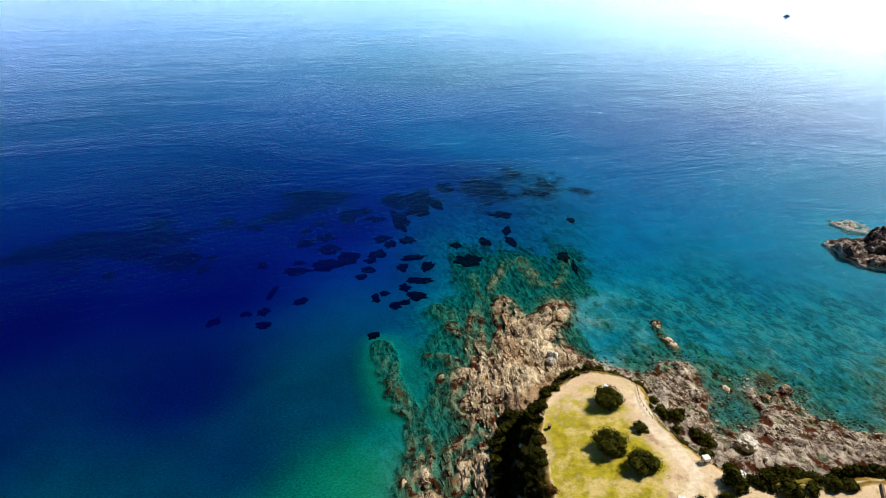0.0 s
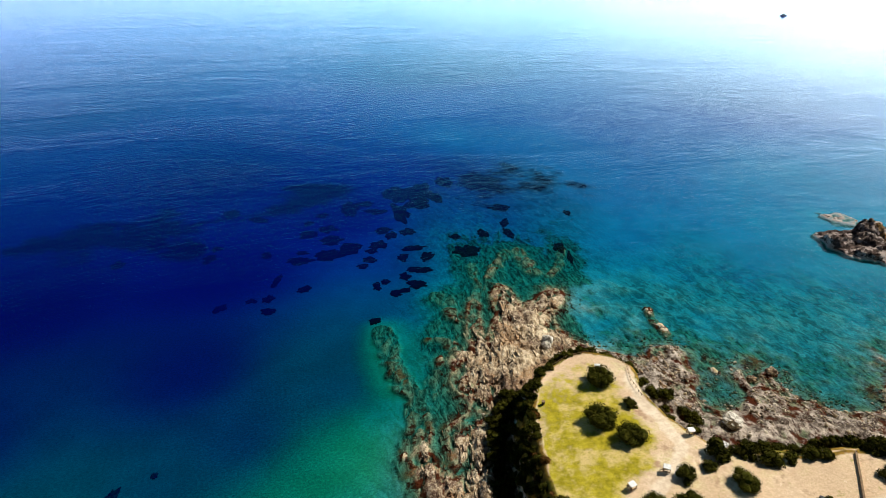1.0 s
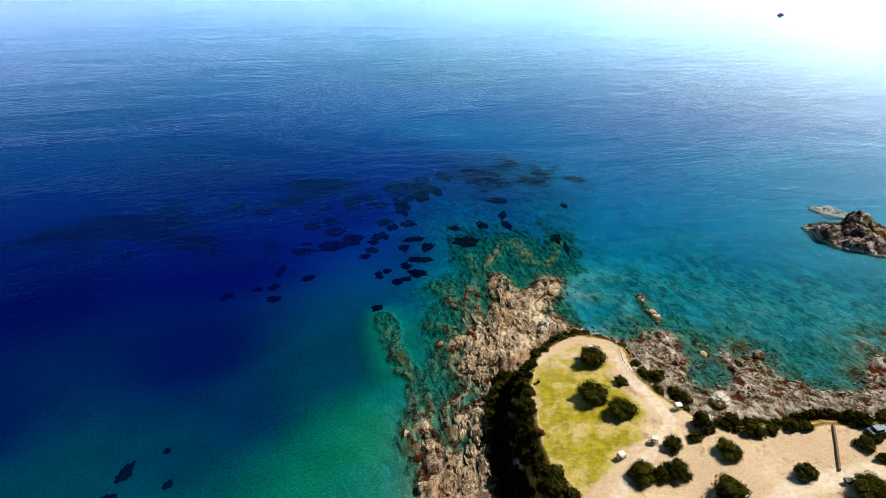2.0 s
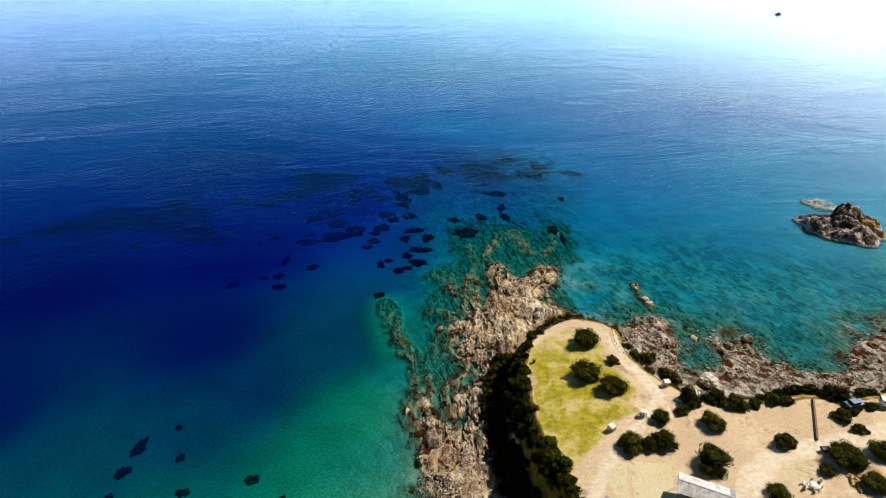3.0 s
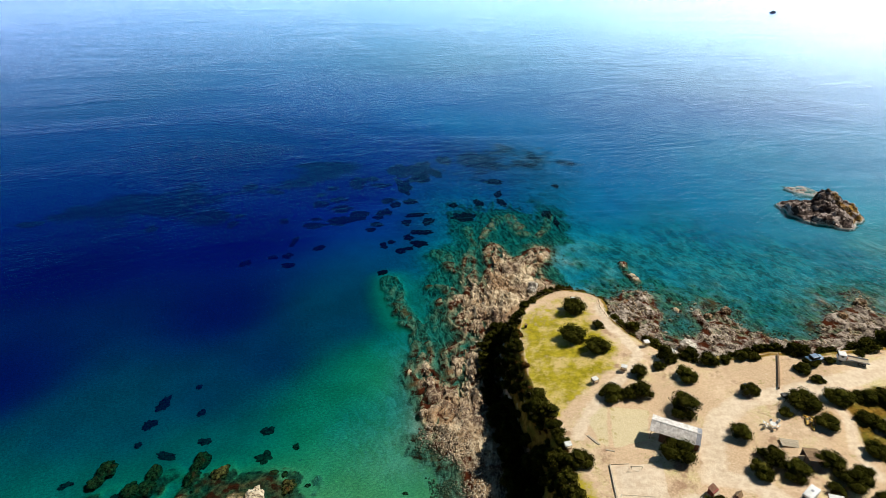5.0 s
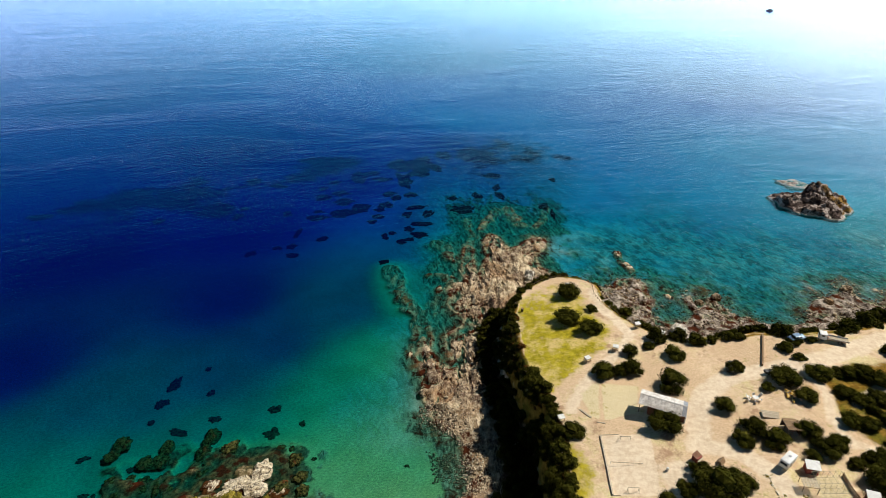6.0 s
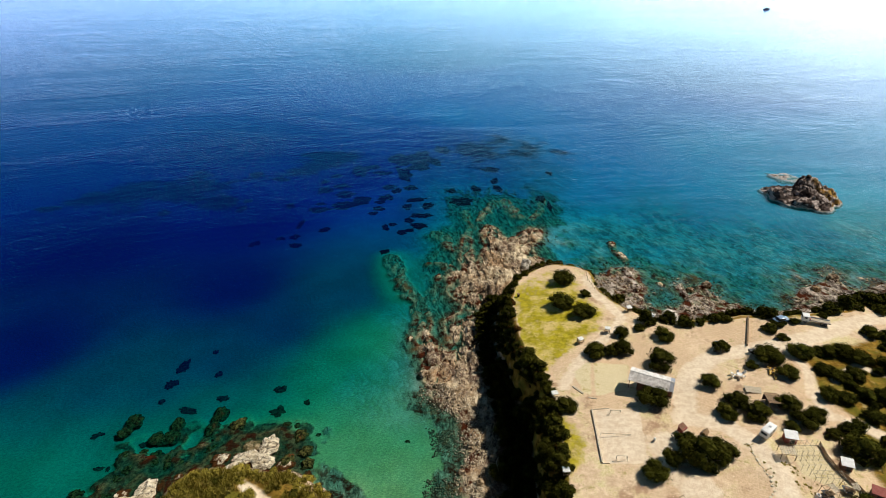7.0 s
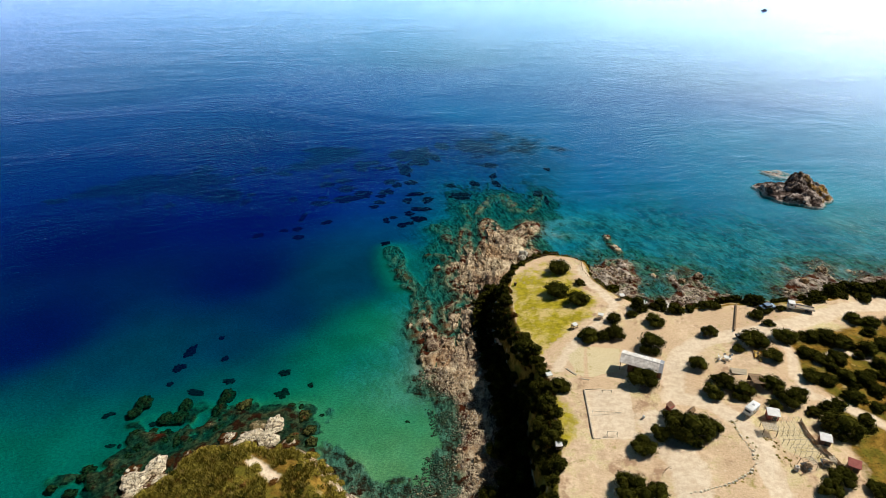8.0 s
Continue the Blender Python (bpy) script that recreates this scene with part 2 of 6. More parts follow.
def make_water():
    n = Nodes("sea_water")
    t = n.t
    t.nodes.remove(n.bsdf)
    slick = n.step(n.noise(1.0, 5, 0.62, n.along(70.0, 210.0, 0.1), 1.2), 0.36, 0.66)
    calm = n.step(slick, 0.0, 1.0, 1.25, 0.62)
    swell = n.math("MULTIPLY", n.noise(1.0, 2, 0.5, n.along(8.0, 30.0, 0.36), 0.3), calm)
    chop = n.math("MULTIPLY", n.noise(1.0, 3, 0.55, n.along(2.4, 9.0, 0.5), 0.4), calm)
    ripple = n.math("MULTIPLY", n.noise(1.0, 2, 0.55, n.along(0.7, 1.7, 0.1)), calm)
    normal = n.bump(ripple, 0.045, 1.0, n.bump(chop, 0.10, 1.0, n.bump(swell, 0.09, 1.0)))
    gloss = n.add("ShaderNodeBsdfGlossy")
    gloss.inputs["Color"].default_value = (1, 1, 1, 1)
    n.put(gloss.inputs["Roughness"], n.step(slick, 0.0, 1.0, 0.10, 0.06))
    n.put(gloss.inputs["Normal"], normal)
    clear = n.add("ShaderNodeBsdfTransparent")
    # sunlight focused by the ripples, painted as a pattern into the water's tint
    painted_caustics = n.step(n.noise(1.0, 4, 0.65, n.along(0.45, 0.75, 0.25), 0.4), 0.36, 0.66)
    n.put(clear.inputs[0], n.mix(painted_caustics, (0.60, 0.68, 0.75), (1.0, 1.0, 1.0)))
    fres = n.add("ShaderNodeFresnel")
    fres.inputs["IOR"].default_value = 1.33
    n.put(fres.inputs["Normal"], normal)
    both = n.add("ShaderNodeMixShader")
    n.put(both.inputs[0], fres.outputs[0])
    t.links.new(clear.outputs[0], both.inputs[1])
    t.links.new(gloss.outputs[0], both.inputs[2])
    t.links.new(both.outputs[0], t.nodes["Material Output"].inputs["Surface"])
    return n.mat


def make_weed():
    n = Nodes("seagrass")
    col = n.mix(n.noise(0.9, 5, 0.65), (0.002, 0.003, 0.004), (0.012, 0.02, 0.012))
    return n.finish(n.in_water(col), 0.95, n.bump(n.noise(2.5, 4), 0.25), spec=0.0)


def make_cove_weed():
    n = Nodes("cove_weed")
    col = n.mix(n.step(n.noise(1.3, 5, 0.7), 0.35, 0.65), (0.006, 0.012, 0.006), (0.07, 0.09, 0.035))
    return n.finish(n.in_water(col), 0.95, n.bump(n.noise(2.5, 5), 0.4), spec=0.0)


def make_leaves(name, dark, light, dry):
    n = Nodes(name)
    col = n.mix(n.island(), dark, light)
    col = n.mix(n.step(n.noise(0.6, 3), 0.55, 0.75), col, dry)
    col = n.mix(n.math("MULTIPLY", n.chance(), 0.4), col, dark)
    return n.finish(col, 1.0, spec=0.0)


def make_plain(name, a, b, scale=2.0, rough=0.7, bump=0.02, metal=0.0, spec=0.3, spread=0.0):
    """A worn surface between two colours, with coarse and fine variation."""
    n = Nodes(name)
    col = n.mix(n.step(n.noise(scale, 5, 0.65), 0.3, 0.7), a, b)
    col = n.mix(n.step(n.noise(scale * 6, 4, 0.7), 0.55, 0.75, 0.0, 0.6), col, tuple(v * 0.55 for v in a))
    if spread:
        col = n.mix(n.math("MULTIPLY", n.chance(), spread), col, tuple(v * 0.5 for v in a))
    return n.finish(col, rough, n.bump(n.noise(scale * 8, 4), bump), metal, spec)


def make_cobble():
    n = Nodes("cobble")
    col = n.mix(n.step(n.island(), 0.1, 0.6), (0.12, 0.09, 0.065), (0.52, 0.42, 0.28))
    col = n.mix(n.step(n.island(), 0.65, 0.95), col, (0.68, 0.59, 0.45))
    col = n.mix(n.step(n.noise(2.5, 5, 0.7), 0.5, 0.7), col, (0.16, 0.12, 0.09))
    wet = n.mix(n.noise(1.2, 4), (0.04, 0.055, 0.03), (0.24, 0.25, 0.14))
    col = n.mix(n.step(n.height(), 0.1, -0.3), col, wet)
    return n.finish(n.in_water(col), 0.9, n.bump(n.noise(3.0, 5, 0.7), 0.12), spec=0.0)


def make_slab():
    n = Nodes("bleached_slab")
    col = n.mix(n.step(n.noise(0.8, 6, 0.7), 0.38, 0.62), (0.58, 0.46, 0.30), (0.88, 0.77, 0.58))
    col = n.mix(n.step(n.noise(1.7, 5, 0.75), 0.57, 0.65), col, (0.10, 0.06, 0.035))
    crack = n.math("ABSOLUTE", n.math("SUBTRACT", n.noise(0.45, 6, 0.65, None, 0.8), 0.5))
    col = n.mix(n.step(crack, 0.022, 0.006), col, (0.05, 0.03, 0.02))
    z = n.math("ADD", n.height(), n.math("MULTIPLY_ADD", n.noise(0.6, 5, 0.7), 1.2, -0.6))
    col = n.mix(n.step(z, 0.38, 0.18), col, n.mix(n.noise(2.5, 4), (0.03, 0.02, 0.008), (0.14, 0.05, 0.015)))
    col = n.mix(n.step(z, 0.0, -0.5), col, n.mix(n.noise(1.2, 4), (0.02, 0.035, 0.015), (0.12, 0.13, 0.06)))
    return n.finish(n.in_water(col), 0.9, n.bump(n.noise(1.5, 7, 0.72), 0.6), spec=0.0)


def make_reef():
    n = Nodes("reef_rock")
    col = n.mix(n.step(n.noise(1.6, 6, 0.72), 0.38, 0.62), (0.006, 0.010, 0.004), (0.11, 0.115, 0.035))
    col = n.mix(n.step(n.noise(0.5, 5, 0.7), 0.55, 0.66), col, (0.14, 0.05, 0.018))
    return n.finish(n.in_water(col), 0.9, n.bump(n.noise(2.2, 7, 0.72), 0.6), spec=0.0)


M_SLAB, M_REEF = make_slab(), make_reef()
M_COBBLE, M_COVE_WEED = make_cobble(), make_cove_weed()
M_GROUND, M_ROCK, M_WATER, M_WEED = make_ground(), make_rock("rock"), make_water(), make_weed()
M_LEAF = make_leaves("leaves_dark", (0.004, 0.005, 0.0012), (0.095, 0.092, 0.012), (0.125, 0.108, 0.018))
M_LEAF_OLIVE = make_leaves("leaves_olive", (0.05, 0.042, 0.006), (0.48, 0.38, 0.06), (0.54, 0.40, 0.10))
M_LEAF_RUST = make_leaves("leaves_rusty", (0.06, 0.03, 0.008), (0.22, 0.10, 0.025), (0.30, 0.14, 0.04))
M_BARK = make_plain("bark", (0.10, 0.07, 0.045), (0.20, 0.15, 0.10), 5, 0.95, 0.04)
M_DEAD = make_plain("dead_wood", (0.45, 0.40, 0.34), (0.62, 0.57, 0.50), 4, 0.9, 0.02)
M_WOOD = make_plain("weathered_wood", (0.22, 0.13, 0.07), (0.36, 0.24, 0.13), 3, 0.85, 0.02, spread=0.6)
M_PALE_WOOD = make_plain("pale_wood", (0.50, 0.41, 0.29), (0.66, 0.56, 0.42), 3, 0.85, 0.02, spread=0.5)
M_WHITE = make_plain("white_paint", (0.66, 0.65, 0.62), (0.82, 0.81, 0.78), 1.5, 0.5, 0.005)
M_SHEET = make_plain("weathered_roof_sheet", (0.50, 0.44, 0.39), (0.86, 0.81, 0.75), 1.1, 0.8, 0.02, spread=0.25)
M_GREY = make_plain("grey_sheet", (0.22, 0.22, 0.24), (0.34, 0.34, 0.36), 1.6, 0.6, 0.02)
M_RED = make_plain("faded_red_paint", (0.30, 0.06, 0.045), (0.42, 0.11, 0.08), 1.5, 0.7, 0.02, spread=0.4)
M_WALL = make_plain("brown_wall", (0.16, 0.07, 0.045), (0.26, 0.13, 0.08), 1.5, 0.9, 0.02)
M_DARK = make_plain("black_plastic_and_shade", (0.012, 0.012, 0.013), (0.03, 0.03, 0.03), 3, 0.5, 0.003)
M_METAL = make_plain("galvanised_pipe", (0.28, 0.28, 0.28), (0.42, 0.42, 0.42), 4, 0.45, 0.003, 0.6)
M_BLUE = make_plain("blue_car_paint", (0.16, 0.24, 0.36), (0.22, 0.31, 0.44), 1.0, 0.25, 0.0, 0.0, 0.5)
M_YELLOW = make_plain("yellow_plastic", (0.62, 0.36, 0.05), (0.75, 0.48, 0.10), 2.0, 0.5, 0.005, spread=0.3)
M_GLASS = make_plain("dark_window", (0.015, 0.02, 0.025), (0.03, 0.04, 0.05), 1.0, 0.08, 0.0, 0.0, 0.6)
M_STONE = make_plain("field_stone", (0.62, 0.53, 0.38), (0.84, 0.76, 0.60), 2.0, 0.95, 0.01, spread=0.2, spec=0.1)

# ---- the lie of the land ----
def lattice(ix, iy, seed):
    h = (ix * 374761393 + iy * 668265263 + seed * 974711) & 0x7FFFFFFF
    h = ((h ^ (h >> 13)) * 1274126177) & 0x7FFFFFFF
    return ((h ^ (h >> 16)) & 0xFFFF) / 65535.0


def grain(x, y, seed=0):
    ix, iy = np.floor(x).astype(np.int64), np.floor(y).astype(np.int64)
    fx, fy = x - ix, y - iy
    fx, fy = fx * fx * (3 - 2 * fx), fy * fy * (3 - 2 * fy)
    a, b = lattice(ix, iy, seed), lattice(ix + 1, iy, seed)
    c, d = lattice(ix, iy + 1, seed), lattice(ix + 1, iy + 1, seed)
    return (a + (b - a) * fx) * (1 - fy) + (c + (d - c) * fx) * fy


def fbm(x, y, size, octaves=4, seed=0, gain=0.5):
    """Layered noise about 0, roughly -1 to 1."""
    out, amp, total = 0.0, 1.0, 0.0
    for k in range(octaves):
        out = out + amp * (2 * grain(x * 2 ** k / size + 17.3 * k, y * 2 ** k / size - 9.1 * k, seed + k) - 1)
        total, amp = total + amp, amp * gain
    return out / total * 1.5


def ridges(x, y, size, octaves=4, seed=0):
    """Noise with sharp crests, 0 to about 1."""
    out, amp, total = 0.0, 1.0, 0.0
    for k in range(octaves):
        out = out + amp * (1 - np.abs(2 * grain(x * 2 ** k / size + 5.7 * k, y * 2 ** k / size + 3.3 * k, seed + k) - 1)) ** 2
        total, amp = total + amp, amp * 0.5
    return out / total


def blocks(x, y, size, seed=0):
    """Broken rock: how far inside its block a place lies (0 at the joints) and a height of its own for each block."""
    px, py = x / size, y / size
    ix, iy = np.floor(px).astype(np.int64), np.floor(py).astype(np.int64)
    near, second, own = np.full(x.shape, 9.0), np.full(x.shape, 9.0), np.zeros(x.shape)
    for a in (-1, 0, 1):
        for b in (-1, 0, 1):
            d = np.hypot(ix + a + 0.1 + 0.8 * lattice(ix + a, iy + b, seed) - px, iy + b + 0.1 + 0.8 * lattice(ix + a, iy + b, seed + 1) - py)
            closer = d < near
            second = np.where(closer, near, np.minimum(second, d))
            own = np.where(closer, lattice(ix + a, iy + b, seed + 2), own)
            near = np.where(closer, d, near)
    return second - near, own


def smooth(low, high, x):
    t = np.clip((x - low) / (high - low), 0, 1)
    return t * t * (3 - 2 * t)


def rounded(poly, rounds=1):
    for _ in range(rounds):
        nxt = poly[1:] + poly[:1]
        poly = [q for (a, b), (c, d) in zip(poly, nxt) for q in ((0.75 * a + 0.25 * c, 0.75 * b + 0.25 * d), (0.25 * a + 0.75 * c, 0.25 * b + 0.75 * d))]
    return poly


def line_gap(x, y, line):
    """The distance to a line of points, and how far along it (0 to 1)."""
    best, along = np.full(x.shape, 1e9), np.zeros(x.shape)
    n = len(line) - 1
    for k, ((ax, ay), (bx, by)) in enumerate(zip(line[:-1], line[1:])):
        dx, dy = bx - ax, by - ay
        s = np.clip(((x - ax) * dx + (y - ay) * dy) / (dx * dx + dy * dy + 1e-9), 0, 1)
        d = np.hypot(x - ax - s * dx, y - ay - s * dy)
        near = d < best
        best, along = np.where(near, d, best), np.where(near, (k + s) / n, along)
    return best, along


def inside(x, y, poly):
    """The distance to the outline of an area, positive within it."""
    gap, _ = line_gap(x, y, poly + poly[:1])
    odd = np.zeros(x.shape, bool)
    for (ax, ay), (bx, by) in zip(poly, poly[1:] + poly[:1]):
        if ay != by:
            odd ^= ((ay > y) != (by > y)) & (x < (bx - ax) * (y - ay) / (by - ay) + ax)
    return np.where(odd, gap, -gap)


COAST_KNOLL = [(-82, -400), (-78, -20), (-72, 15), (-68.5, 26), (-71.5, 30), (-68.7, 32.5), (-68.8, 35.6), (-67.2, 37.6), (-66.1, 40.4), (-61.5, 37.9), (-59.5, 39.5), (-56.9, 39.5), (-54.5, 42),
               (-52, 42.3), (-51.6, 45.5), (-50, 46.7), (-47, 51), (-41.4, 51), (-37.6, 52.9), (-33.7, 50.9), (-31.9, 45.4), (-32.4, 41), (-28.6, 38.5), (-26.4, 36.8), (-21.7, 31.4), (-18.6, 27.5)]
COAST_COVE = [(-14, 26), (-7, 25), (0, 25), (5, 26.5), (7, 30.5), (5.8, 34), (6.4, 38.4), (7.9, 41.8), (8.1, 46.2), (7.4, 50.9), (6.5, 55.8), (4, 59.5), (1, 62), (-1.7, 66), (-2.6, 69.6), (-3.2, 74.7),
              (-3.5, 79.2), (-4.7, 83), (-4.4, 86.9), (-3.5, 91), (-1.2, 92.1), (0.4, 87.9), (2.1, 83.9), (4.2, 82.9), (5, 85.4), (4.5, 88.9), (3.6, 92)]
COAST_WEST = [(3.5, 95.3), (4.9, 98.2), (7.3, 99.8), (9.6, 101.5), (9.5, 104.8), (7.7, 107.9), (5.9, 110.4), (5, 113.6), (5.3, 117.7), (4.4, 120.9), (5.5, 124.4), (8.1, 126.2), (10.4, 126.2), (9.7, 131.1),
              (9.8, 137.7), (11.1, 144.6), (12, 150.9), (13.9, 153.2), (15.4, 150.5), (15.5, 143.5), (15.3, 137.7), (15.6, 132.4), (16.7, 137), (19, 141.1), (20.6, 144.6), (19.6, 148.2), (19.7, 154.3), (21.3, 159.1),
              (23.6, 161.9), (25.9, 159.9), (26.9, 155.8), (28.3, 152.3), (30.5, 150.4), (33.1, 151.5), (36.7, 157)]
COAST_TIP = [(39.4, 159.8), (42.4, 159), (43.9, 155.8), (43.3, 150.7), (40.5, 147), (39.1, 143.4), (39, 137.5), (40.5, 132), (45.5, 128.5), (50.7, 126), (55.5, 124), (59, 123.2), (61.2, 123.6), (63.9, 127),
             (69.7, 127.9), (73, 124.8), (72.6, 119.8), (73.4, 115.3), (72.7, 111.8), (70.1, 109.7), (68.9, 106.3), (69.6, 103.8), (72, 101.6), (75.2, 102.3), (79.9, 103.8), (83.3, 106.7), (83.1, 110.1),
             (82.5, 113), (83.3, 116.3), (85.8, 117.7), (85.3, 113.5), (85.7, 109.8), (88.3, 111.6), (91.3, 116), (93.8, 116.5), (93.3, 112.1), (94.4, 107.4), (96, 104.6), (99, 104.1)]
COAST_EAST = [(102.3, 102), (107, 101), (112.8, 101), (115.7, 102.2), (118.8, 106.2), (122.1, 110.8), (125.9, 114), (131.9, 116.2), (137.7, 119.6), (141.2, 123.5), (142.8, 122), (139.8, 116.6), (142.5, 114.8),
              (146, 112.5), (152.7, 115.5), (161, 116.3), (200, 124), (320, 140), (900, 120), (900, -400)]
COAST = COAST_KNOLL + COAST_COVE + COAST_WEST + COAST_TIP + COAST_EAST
PLATEAU = rounded([(12, -400), (16, -20), (19, 5), (22, 14), (25, 24), (26, 37.5), (26, 49), (24, 61), (22, 75), (22.3, 88), (24, 98), (28.5, 105.4), (34.5, 109.4),
                   (41, 111), (47, 107), (50, 101.5), (48, 95), (49.5, 89), (52, 84), (55, 78), (59.5, 73.5), (66, 71.5), (75, 71), (81, 71.5), (89, 69.5),
                   (96, 69.5), (104, 70.5), (113, 73.5), (121, 75), (150, 82), (320, 110), (900, 90), (900, -400)])
KNOLL = rounded([(-70, -400), (-66, 10), (-63, 23), (-57, 29), (-54, 36), (-49.5, 38.5), (-43, 38), (-36, 37.5), (-28.5, 36.2), (-23.5, 31), (-18, 23), (-11, 9), (0, -20), (12, -60), (12, -400)])
REEF_NORTH = rounded([(0, 136), (-1, 122), (-1, 108), (-3, 97), (-5, 84), (-6, 70), (0, 58), (40, 90), (46, 140), (50, 160), (56, 190), (60, 222), (57, 252),
                      (42, 280), (10, 284), (0, 250), (-4, 206), (2, 178), (3, 160), (0, 148)])
REEF_EAST = rounded([(40, 130), (48, 160), (62, 182), (96, 186), (140, 172), (190, 165), (260, 160), (260, 110), (60, 100)])
BAY_DEPTHS = [(-12, 43, 0.65), (-6, 56, 1.5), (-18, 60, 1.4), (-22, 88, 2.5), (-30, 79, 2.8), (-12, 97, 2.6), (-6, 92, 2.8), (-45, 96, 12.5), (-25, 112, 10.0), (-58, 66, 4.6), (-60, 78, 11.0), (-86, 55, 4.4), (-90, 66, 9.5), (-105, 42, 3.0), (-120, 86, 20.0), (-68, 122, 20.0), (-18, 146, 8.5), (-32, 123, 9.0), (-79, 176, 27.9), (-137, 164, 31.0), (-44.5, 221.4, 24.8), (-114.6, 256.3, 31.0), (-158, 62, 7.0), (-75, 67, 9.0), (-100, 58, 6.5), (-88, 44, 2.4), (-70, 54, 3.6), (-22, 42, 0.6), (-4, 36, 0.45), (-13, 34, 0.4)]
OPEN_DEPTHS = [(-5.3, 192.8, 12.0), (-10.8, 273.0, 18.0), (15.6, 317.2, 6.0), (62.4, 318.4, 6.5), (37.6, 372.9, 11.0), (97.4, 381.2, 12.0), (64.5, 261.2, 5.2), (64.3, 198.0, 4.8), (63.0, 152.8, 2.4), (93.7, 143.1, 2.3), (121.9, 132.5, 2.1), (113.2, 177.9, 3.6), (153.4, 159.1, 2.9), (204.5, 164.2, 2.3), (166.5, 245.6, 3.7), (271.5, 251.8, 4.0), (0.0, 500.5, 36.0), (-266.8, 394.0, 42.0), (-259.5, 193.8, 36.0), (221.3, 423.4, 22.5), (581.6, 528.0, 33.0), (0.0, 1112.8, 45.0), (172, 160, 1.2), (192, 166, 1.2)]
ISLET = rounded([(154, 198.5), (151.7, 192), (152.3, 185), (156.5, 179.8), (159.1, 176.3), (164.5, 173.8), (169.6, 172.8), (175.8, 176.3), (180.2, 181.3), (183.7, 188), (183.5, 194), (180, 200), (174, 203), (166, 200), (160.8, 199.5)])
ISLET_LEDGE = rounded([(164.5, 216.5), (166.4, 209.5), (173, 206), (179, 208), (176.6, 212), (171.7, 215.8)])
LEDGES = [  # line, half its width, height at its start and end
    ([(-14.4, 136.7), (-12, 124.8), (-9, 116.2), (-4.9, 108.3), (-3.2, 101.7)], 3.6, -1.3, -0.35),
    ([(-3.2, 101.7), (-3.4, 95), (-3.8, 88)], 3.0, -0.5, 0.1),
    ([(2.7, 155.3), (6, 150.7), (7.8, 143.4)], 2.9, -1.6, -0.4),
    ([(-0.5, 131.8), (3.7, 131.7), (6.3, 127.7)], 2.4, -0.7, 0.05),
    ([(2.7, 122.6), (1.7, 115.6), (-0.8, 109)], 2.6, -0.2, -1.0),
    ([(32.1, 184.9), (34.6, 177.7), (35.9, 170.9)], 3.6, -0.5, -0.3),
    ([(27.6, 185.9), (23.7, 175.5), (19.3, 166.6)], 2.6, -0.7, -0.3),
    ([(49.8, 187.3), (46.5, 175.4), (41, 168.7)], 2.0, -0.9, -0.5),
    ([(14.4, 175.5), (16.3, 160.4), (14.5, 154)], 2.0, -0.9, -0.1),
    ([(69.7, 146.6), (69.3, 139.6), (71.1, 134.5)], 1.3, -0.3, 0.1),
    ([(80.7, 125), (79, 119)], 3.0, -0.6, -0.5),
]


def plateau_top(x, y):
    return np.clip(15.66 + 0.1158 * x - 0.0706 * y, 11.5, 21.5)


